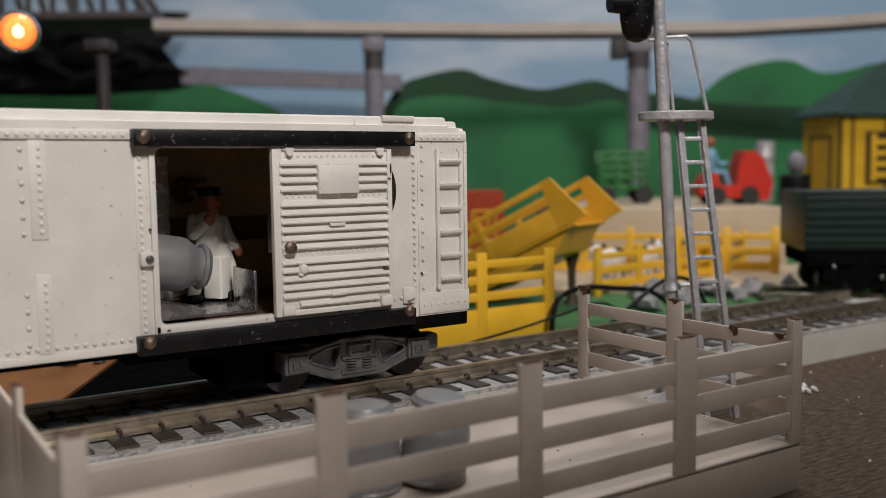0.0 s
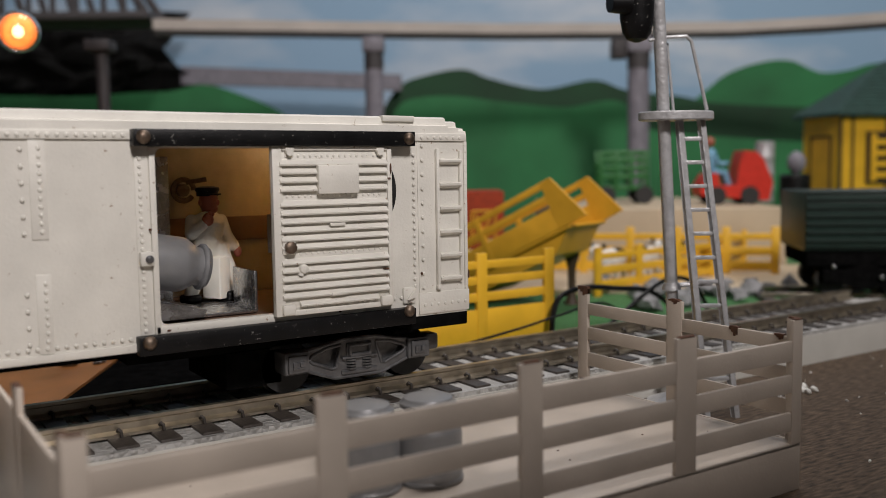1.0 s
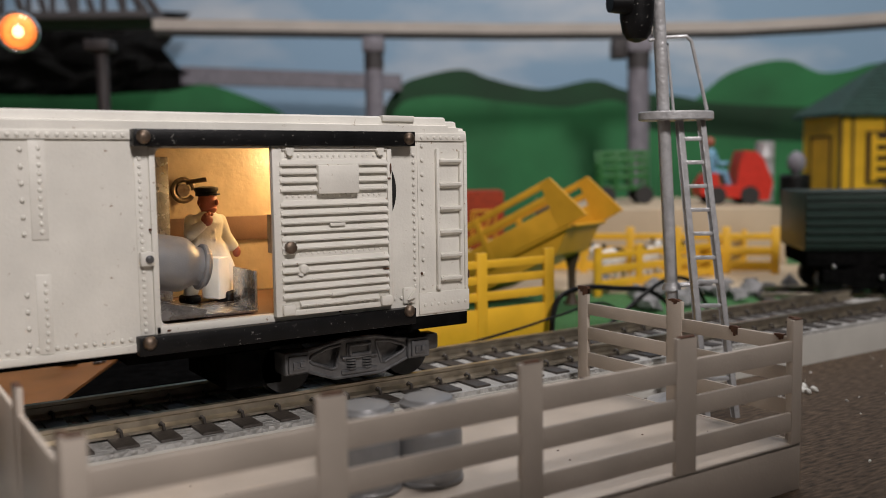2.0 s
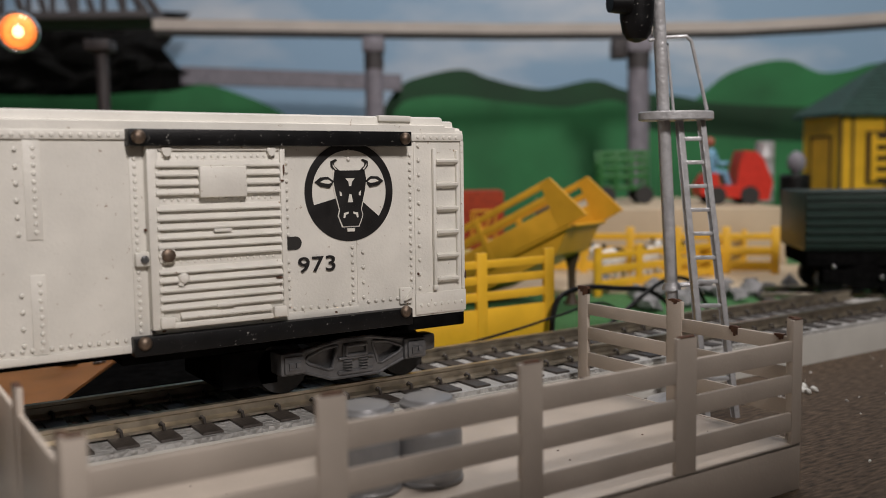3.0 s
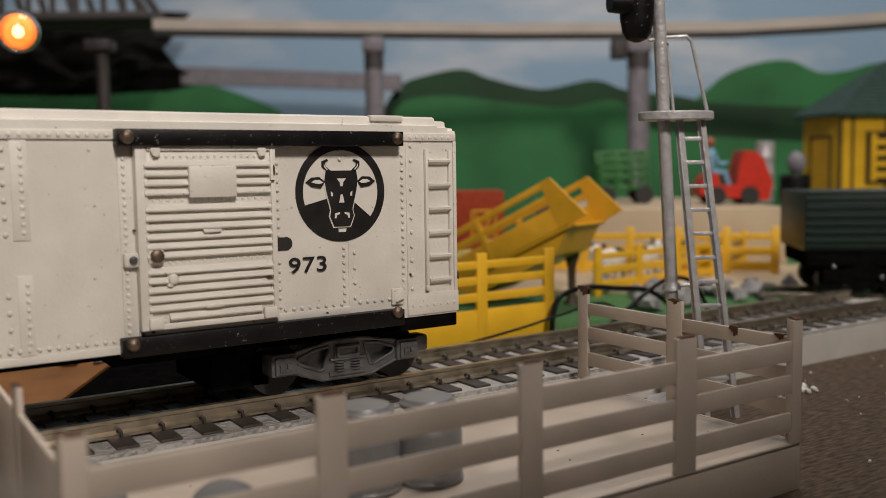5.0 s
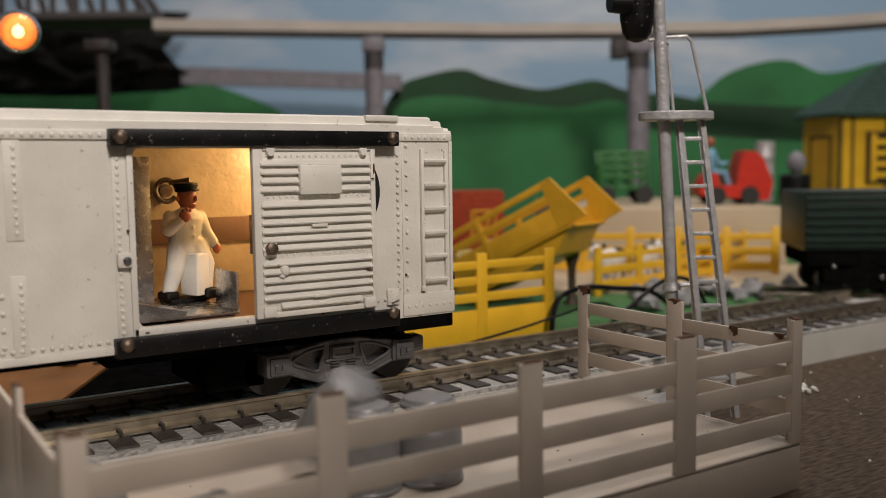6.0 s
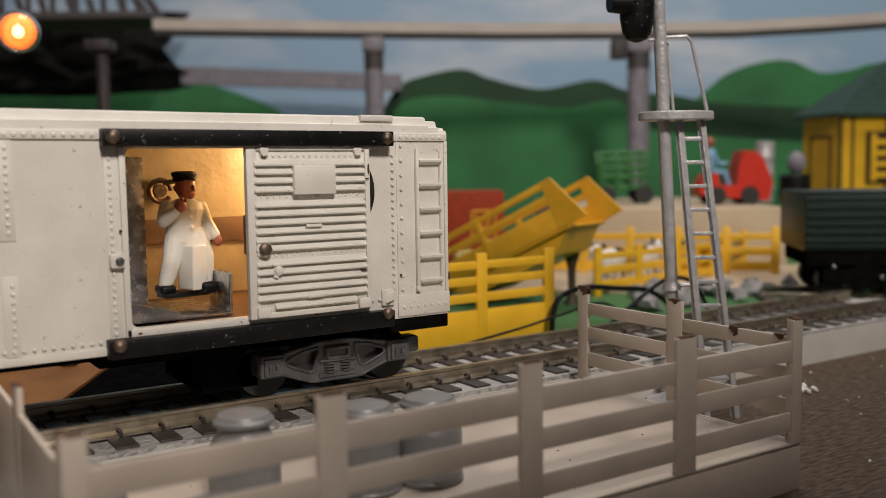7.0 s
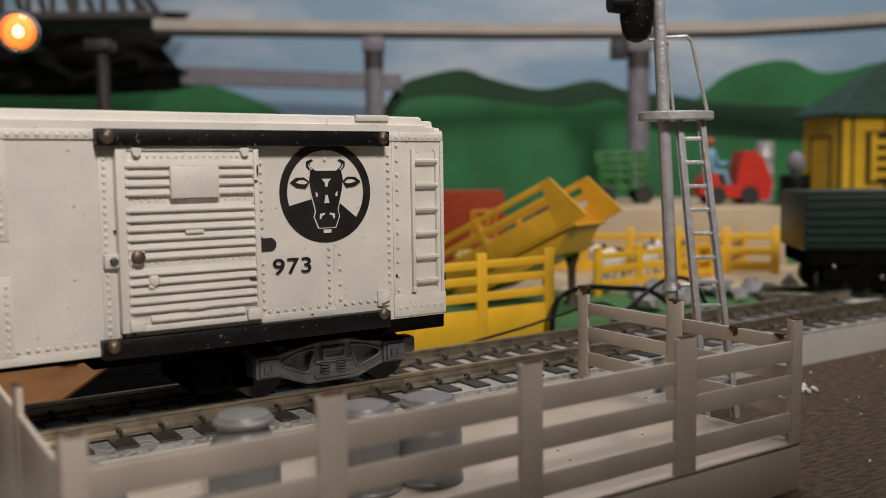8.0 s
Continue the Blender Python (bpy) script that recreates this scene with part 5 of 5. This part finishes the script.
def bulb_lamp():
    c = room(-0.1885, 0.42, 0.1530)
    ob = thing("lamp_post", (c.x, c.y, 0.0125), "small lit glass bulb on a lamp post behind the car", "lamp")
    bm = B()
    ball(bm, c, 0.0096, 28)
    inner = B()
    ball(inner, c, 0.0093, 28)
    bmesh.ops.reverse_faces(inner, faces=inner.faces[:])
    shell = bpy.data.meshes.new("shell")
    inner.to_mesh(shell)
    inner.free()
    bm.from_mesh(shell)
    bpy.data.meshes.remove(shell)
    g = part("glass_bulb", bm, glass("clear_glass"), ob, "clear glass bulb", smooth=60)
    g.visible_shadow = False
    bm = B()
    ball(bm, c, 0.0026, 16, 0, (1, 1, 1.1))
    part("filament", bm, glow("bulb_glow", (1.0, 0.58, 0.24), 6.0), ob, "glowing filament")
    # three emitting rings added as the orange glow round the bright core
    bm = B()
    for k in range(3):
        ring = [c + (Vector((FY, -FX, 0)) * math.cos(a) * (0.0046 + 0.0009 * k) + Vector((0, 0, 1)) * math.sin(a) * (0.0046 + 0.0009 * k)) for a in (i * math.pi / 12 for i in range(25))]
        rod(bm, ring, 0.00045, 6)
    part("glow_rings", bm, glow("ring_glow", (1.0, 0.30, 0.05), 0.8), ob, "glowing rings added for the orange light round the filament")
    # see-through ball added to imitate the amber light that fills the bulb
    bm = B()
    ball(bm, c, 0.0080, 24)
    halo = glow("amber_halo", (1.0, 0.36, 0.08), 0.22)
    halo.node_tree.nodes["Principled BSDF"].inputs["Alpha"].default_value = 0.45
    h = part("glow_ball", bm, halo, ob, "added glowing ball for the amber light in the bulb", smooth=60)
    h.visible_shadow = False
    # socket and arm, out to a post beside the bulb
    side = Vector((FY, -FX, 0))
    bm = B()
    cyl(bm, c - side * 0.0180, c - side * 0.0092, 0.0034, 0.003)
    rod(bm, [c - side * 0.0170, c - side * 0.040, Vector((c.x, c.y, 0.0125)) - side * 0.040], 0.0014, 10)
    part("post", bm, BLACK, ob, "dark lamp post with a side arm")


def cables():
    def cable(points, r, label):
        bm = B()
        fine = []
        for i in range(len(points) - 1):
            p0, p1, p2, p3 = [Vector(points[min(max(k, 0), len(points) - 1)]) for k in (i - 1, i, i + 1, i + 2)]
            for k in range(8):
                t = k / 8
                fine.append(0.5 * (2 * p1 + (p2 - p0) * t + (2 * p0 - 5 * p1 + 4 * p2 - p3) * t * t + (3 * p1 - p0 - 3 * p2 + p3) * t ** 3))
        fine.append(Vector(points[-1]))
        rod(bm, fine, r, 8)
        solid("cable", bm, BLACK, points[0], label, "cable", group="cables")
    cable([(0.195, 0.3110, 0.0145), (0.215, 0.3120, 0.0165), (0.245, 0.3125, 0.0200), (0.268, 0.3130, 0.0235), (0.300, 0.3200, 0.0250), (0.330, 0.3300, 0.0110)], 0.0006, "thin black wire lying along the track")
    cable([(0.268, 0.3200, 0.0130), (0.270, 0.3205, 0.0240), (0.275, 0.3210, 0.0305), (0.290, 0.3220, 0.0330), (0.310, 0.3220, 0.0310), (0.335, 0.3230, 0.0270), (0.36, 0.326, 0.012)], 0.0013, "black cable looped behind the track")
    cable([(0.300, 0.3190, 0.0130), (0.318, 0.3200, 0.0220), (0.335, 0.3210, 0.0300), (0.350, 0.3225, 0.0330), (0.368, 0.3250, 0.0280), (0.385, 0.3290, 0.0105)], 0.0011, "black cable looped behind the track")


def plaster_lumps():
    bm = B()
    rng = random.Random(6)
    for i in range(16):
        x, y, s = 0.083 + rng.gauss(0, 0.006), 0.394 + rng.gauss(0, 0.004), rng.uniform(0.0012, 0.0032)
        made = bmesh.ops.create_icosphere(bm, subdivisions=1, radius=s, matrix=pose(x, y, 0.0125 + s * 0.5) @ Matrix.Diagonal((1.4, 1, 0.8, 1)))
        for v in made["verts"]:
            v.co += Vector([rng.uniform(-1, 1) * s * 0.2 for _ in range(3)])
    solid("plaster_lumps", bm, ROCKS, (0.085, 0.394, 0.0125), "grey plaster lumps lying on the wood board", "lumps", kind="stuff", smooth=0)


def tan_sheet():
    bm = B()
    box(bm, 0.02, 0.30, 0.575, 0.699, 0.0095, 0.0130, 0.0005, m=Matrix.Rotation(radians(TURN), 4, "Z"))
    solid("tan_board", bm, TAN, (0, 0, 0), "flat tan board in front of the freight platform", "board", kind="structure")


def crumbs():
    bm = B()
    rng = random.Random(9)
    for i in range(70):
        x, y = rng.uniform(0.225, 0.42), rng.uniform(0.10, 0.245)
        s = rng.choice((0.0003, 0.0003, 0.0004, 0.0006))
        bmesh.ops.create_icosphere(bm, subdivisions=1, radius=s, matrix=pose(x, y, s * 0.4, rng.uniform(0, 90), 0, rng.uniform(0, 90)) @ Matrix.Diagonal((1.5, 1, 0.6, 1)))
    for i in range(26):
        x, y = 0.312 + rng.gauss(0, 0.004), 0.2235 + rng.gauss(0, 0.003)
        s = rng.uniform(0.0008, 0.0019)
        bmesh.ops.create_icosphere(bm, subdivisions=1, radius=s, matrix=pose(x, y, s * 0.6, rng.uniform(0, 90), 0, rng.uniform(0, 90)) @ Matrix.Diagonal((1.4, 1, 0.7, 1)))
    solid("crumbs", bm, SHEEP, (0.3, 0.2, 0), "white plaster crumbs scattered on the table", "crumbs", kind="stuff", smooth=0)
    bm = B()
    for i in range(60):
        x, y = rng.uniform(0.04, 0.21), rng.uniform(0.16, 0.243)
        s = rng.choice((0.0002, 0.0003, 0.0005))
        bmesh.ops.create_icosphere(bm, subdivisions=1, radius=s, matrix=pose(x, y, DECK + s * 0.3) @ Matrix.Diagonal((1.3, 1, 0.5, 1)))
    solid("rust_specks", bm, RUST, (0.1, 0.2, DECK), "brown rust specks on the platform deck", "specks", kind="stuff", smooth=0)


# ---- assembly ----
car = milk_car()
door = car_door(car)
shade = blink_cup(car)
man = milkman()
cans = [milk_can("silver milk can tipped out of the car") for _ in range(3)]
can_b = milk_can("silver milk can standing on the platform deck")
can_c = milk_can("silver milk can standing on the platform deck")
platform()
signal()
fence_panel(Matrix.Translation((0.1590, 0.3290, 0.0122)), 0.1149, 0.0398, 4, "yellow slatted stock fence beside the track", False)
fence_panel(pose(0.3879, 0.4188, 0.0095, 0, 0, 4), 0.1140, 0.0305, 4, "yellow slatted stock fence of the cattle pen")
fence_panel(pose(0.5025, 0.4290, 0.0095, 0, 0, 22), 0.0760, 0.0305, 3, "yellow slatted stock fence at the corner of the pen")
fence_panel(view_pose(0.069, 0.670, 0.0095, -10.5), 0.165, 0.0365, 6, "yellow slatted stock fence at the back of the pen")
ramp()
for x, y, r, s in ((0.428, 0.449, 190, 1.15), (0.470, 0.458, 10, 1.1), (0.512, 0.474, 170, 1.15)):
    animal(pose(x, y, 0.0095, 0, 0, r), "small white and black toy cow in the pen", s)
gondola()
stones()
freight_platform()
baggage_cart()
forklift()
house()
red_shed()
trestle()
hills()
bulb_lamp()
cables()
tan_sheet()
plaster_lumps()
crumbs()


# ---- what moves ----
def motions():
    """The car creeps back with each stroke; its door slides, the man steps out, and cans fly to the platform."""
    creep = [(0.0, 0.0), (1.7, 0.0), (2.8, 0.0), (2.95, -0.0013), (3.3, -0.0012), (3.5, -0.0009), (3.6, -0.0012), (3.85, -0.0012), (4.0, -0.0032), (4.5, -0.0030), (4.7, -0.0034),
             (4.9, -0.0040), (5.7, -0.0052), (6.0, -0.0058), (6.25, -0.0062), (6.4, -0.0073), (6.8, -0.0074), (7.0, -0.0077), (7.5, -0.0082), (7.7, -0.0090), (8.0, -0.0092)]

    def car_x(t):
        for (a, p), (b, q) in zip(creep, creep[1:]):
            if t <= b:
                return p + (q - p) * (t - a) / (b - a)
        return creep[-1][1]
    walk(car, [(t, pose(CAR[0] + dx, CAR[1], CAR[2])) for t, dx in creep])
    OPEN = 0.0338
    slide = [(0.0, OPEN), (2.8, OPEN), (2.87, OPEN), (2.94, 0.0), (3.54, 0.0), (3.6, 0.031), (3.67, OPEN), (3.84, OPEN), (3.94, 0.0), (4.6, 0.0), (4.63, 0.002), (4.7, 0.0325), (4.77, OPEN),
             (4.87, OPEN), (4.97, 0.0), (5.74, 0.0), (5.84, OPEN), (6.14, OPEN), (6.2, 0.033), (6.3, 0.0045), (6.37, 0.0), (6.84, 0.0), (6.9, 0.0295), (6.97, OPEN), (7.24, OPEN), (7.3, 0.031), (7.37, OPEN),
             (7.54, OPEN), (7.64, 0.0), (8.0, 0.0)]
    walk(door, [(t, pose(x, 0, 0)) for t, x in slide])
    # the added cup covers the lamp to blink it, and hangs clear when lit
    UP, HALF, CLEAR = 0.0, -0.0011, -0.0150
    blink = [(0.0, UP), (0.64, UP), (0.7, CLEAR), (0.94, CLEAR), (1.0, HALF * 2.2), (1.07, UP), (1.4, UP), (1.5, HALF), (1.6, HALF * 2), (1.67, CLEAR), (3.1, CLEAR), (3.5, UP), (3.6, HALF), (3.66, CLEAR), (4.5, CLEAR), (4.6, UP), (4.7, HALF * 1.5), (4.8, CLEAR), (6.1, CLEAR), (6.2, HALF * 1.3),
             (6.3, UP), (6.9, UP), (6.97, CLEAR), (7.2, CLEAR), (7.3, UP), (7.37, CLEAR), (8.0, CLEAR)]
    walk(shade, [(t, pose(0, 0, z)) for t, z in blink])

    def aboard(rows):
        return [(t, pose(x + car_x(t), y, z, rx, ry, rz)) for t, x, y, z, rx, ry, rz in rows]
    BACK, FRONT = (0.0985, 0.2880, 0.0478, 0, 0, 16), (0.0950, 0.2770, 0.0528, 0, 0, 6)
    walk(man, aboard([(0.0, *BACK), (2.9, *BACK), (3.5, *BACK), (3.6, 0.0985, 0.2830, 0.0510, 0, 0, 10), (3.7, 0.0962, 0.2800, 0.0520, 0, 0, 14), (3.8, 0.0985, 0.2900, 0.0495, 0, 0, 30), (4.6, *BACK),
                       (4.7, 0.1035, 0.2850, 0.0515, 0, 0, 5), (4.8, *FRONT), (4.95, *BACK), (5.7, *BACK), (5.9, 0.0980, 0.2870, 0.0498, 0, 0, 10), (6.0, 0.0976, 0.2900, 0.0492, 0, 0, 14), (6.8, 0.0976, 0.2900, 0.0492, 0, 0, 14),
                       (6.9, 0.0970, 0.2850, 0.0500, 0, 0, 10), (7.0, *FRONT), (7.15, 0.1000, 0.2900, 0.0495, 0, 0, 20), (8.0, 0.1000, 0.2920, 0.0490, 0, 0, 22)]))
    LIE = (0.0725, 0.2730, 0.0640, 0, 100, 0)
    STORE = (0.0300, 0.2730, 0.0660, 0, 96, 0)
    FARSTORE = (0.0020, 0.2730, 0.0660, 0, 96, 0)
    STAND = (0.0880, 0.2690, 0.0490, 0, 0, 0)
    REST_A = (0.0755, 0.2000, DECK)
    one, two, three = cans
    walk(one, aboard([(0.0, *LIE), (2.8, *LIE), (3.4, *LIE), (3.53, *STAND), (3.6, 0.0910, 0.2540, 0.0520, 20, 0, 0)]) +
         [(3.67, pose(0.0800, 0.2150, 0.0400, 60, 10, 0)), (3.74, pose(0.0600, 0.1850, 0.0270, 95, 20, 10)), (3.85, pose(0.0430, 0.1950, 0.0219, 90, 0, 8)), (4.2, pose(0.0378, 0.1995, 0.0219, 90, 0, 0)), (8.0, pose(0.0378, 0.1995, 0.0219, 90, 0, 0))])
    walk(two, aboard([(0.0, *STORE), (3.6, *STORE), (3.7, 0.0560, 0.2730, 0.0650, 0, 98, 0), (3.78, 0.0690, 0.2730, 0.0640, 0, 100, 0), (3.85, *LIE), (4.5, *LIE), (4.63, 0.0860, 0.2700, 0.0540, 25, 0, 0), (4.7, 0.0850, 0.2600, 0.0610, 84, 0, 8)]) +
         [(4.77, pose(0.0760, 0.2120, 0.0400, 100, 10, 0)), (4.85, pose(0.0660, 0.1850, 0.0225, 92, 10, 40)), (5.0, pose(0.0600, 0.1680, 0.0219, 90, 0, -40)), (5.3, pose(0.0575, 0.1620, 0.0219, 90, 0, -80)), (8.0, pose(0.0575, 0.1620, 0.0219, 90, 0, -80))])
    walk(three, aboard([(0.0, *FARSTORE), (4.6, *FARSTORE), (4.8, *STORE), (5.0, *LIE), (5.7, *LIE), (5.83, 0.0900, 0.2560, 0.0560, 30, 14, 0), (5.9, 0.1060, 0.2330, 0.0450, 36, 26, 0)]) +
         [(5.97, pose(0.1000, 0.2080, 0.0250, 30, 25, 0)), (6.05, pose(0.0850, 0.2010, 0.0190, 14, -16, 10)), (6.15, pose(0.0780, 0.2000, 0.0160, -8, 8, 14)), (6.3, pose(*REST_A, 0, -2, 16)), (6.4, pose(*REST_A, 0, 0, 16)), (8.0, pose(*REST_A, 0, 0, 16))])
    walk(can_b, [(0.0, pose(0.1020, 0.1905, DECK, 0, 0, 20)), (8.0, pose(0.1020, 0.1905, DECK, 0, 0, 20))])
    walk(can_c, [(0.0, pose(0.1180, 0.1865, DECK + 0.001, 6, 4, 0)), (0.15, pose(0.1182, 0.1880, DECK, 0, 0, 0)), (8.0, pose(0.1182, 0.1880, DECK, 0, 0, 0))])


motions()
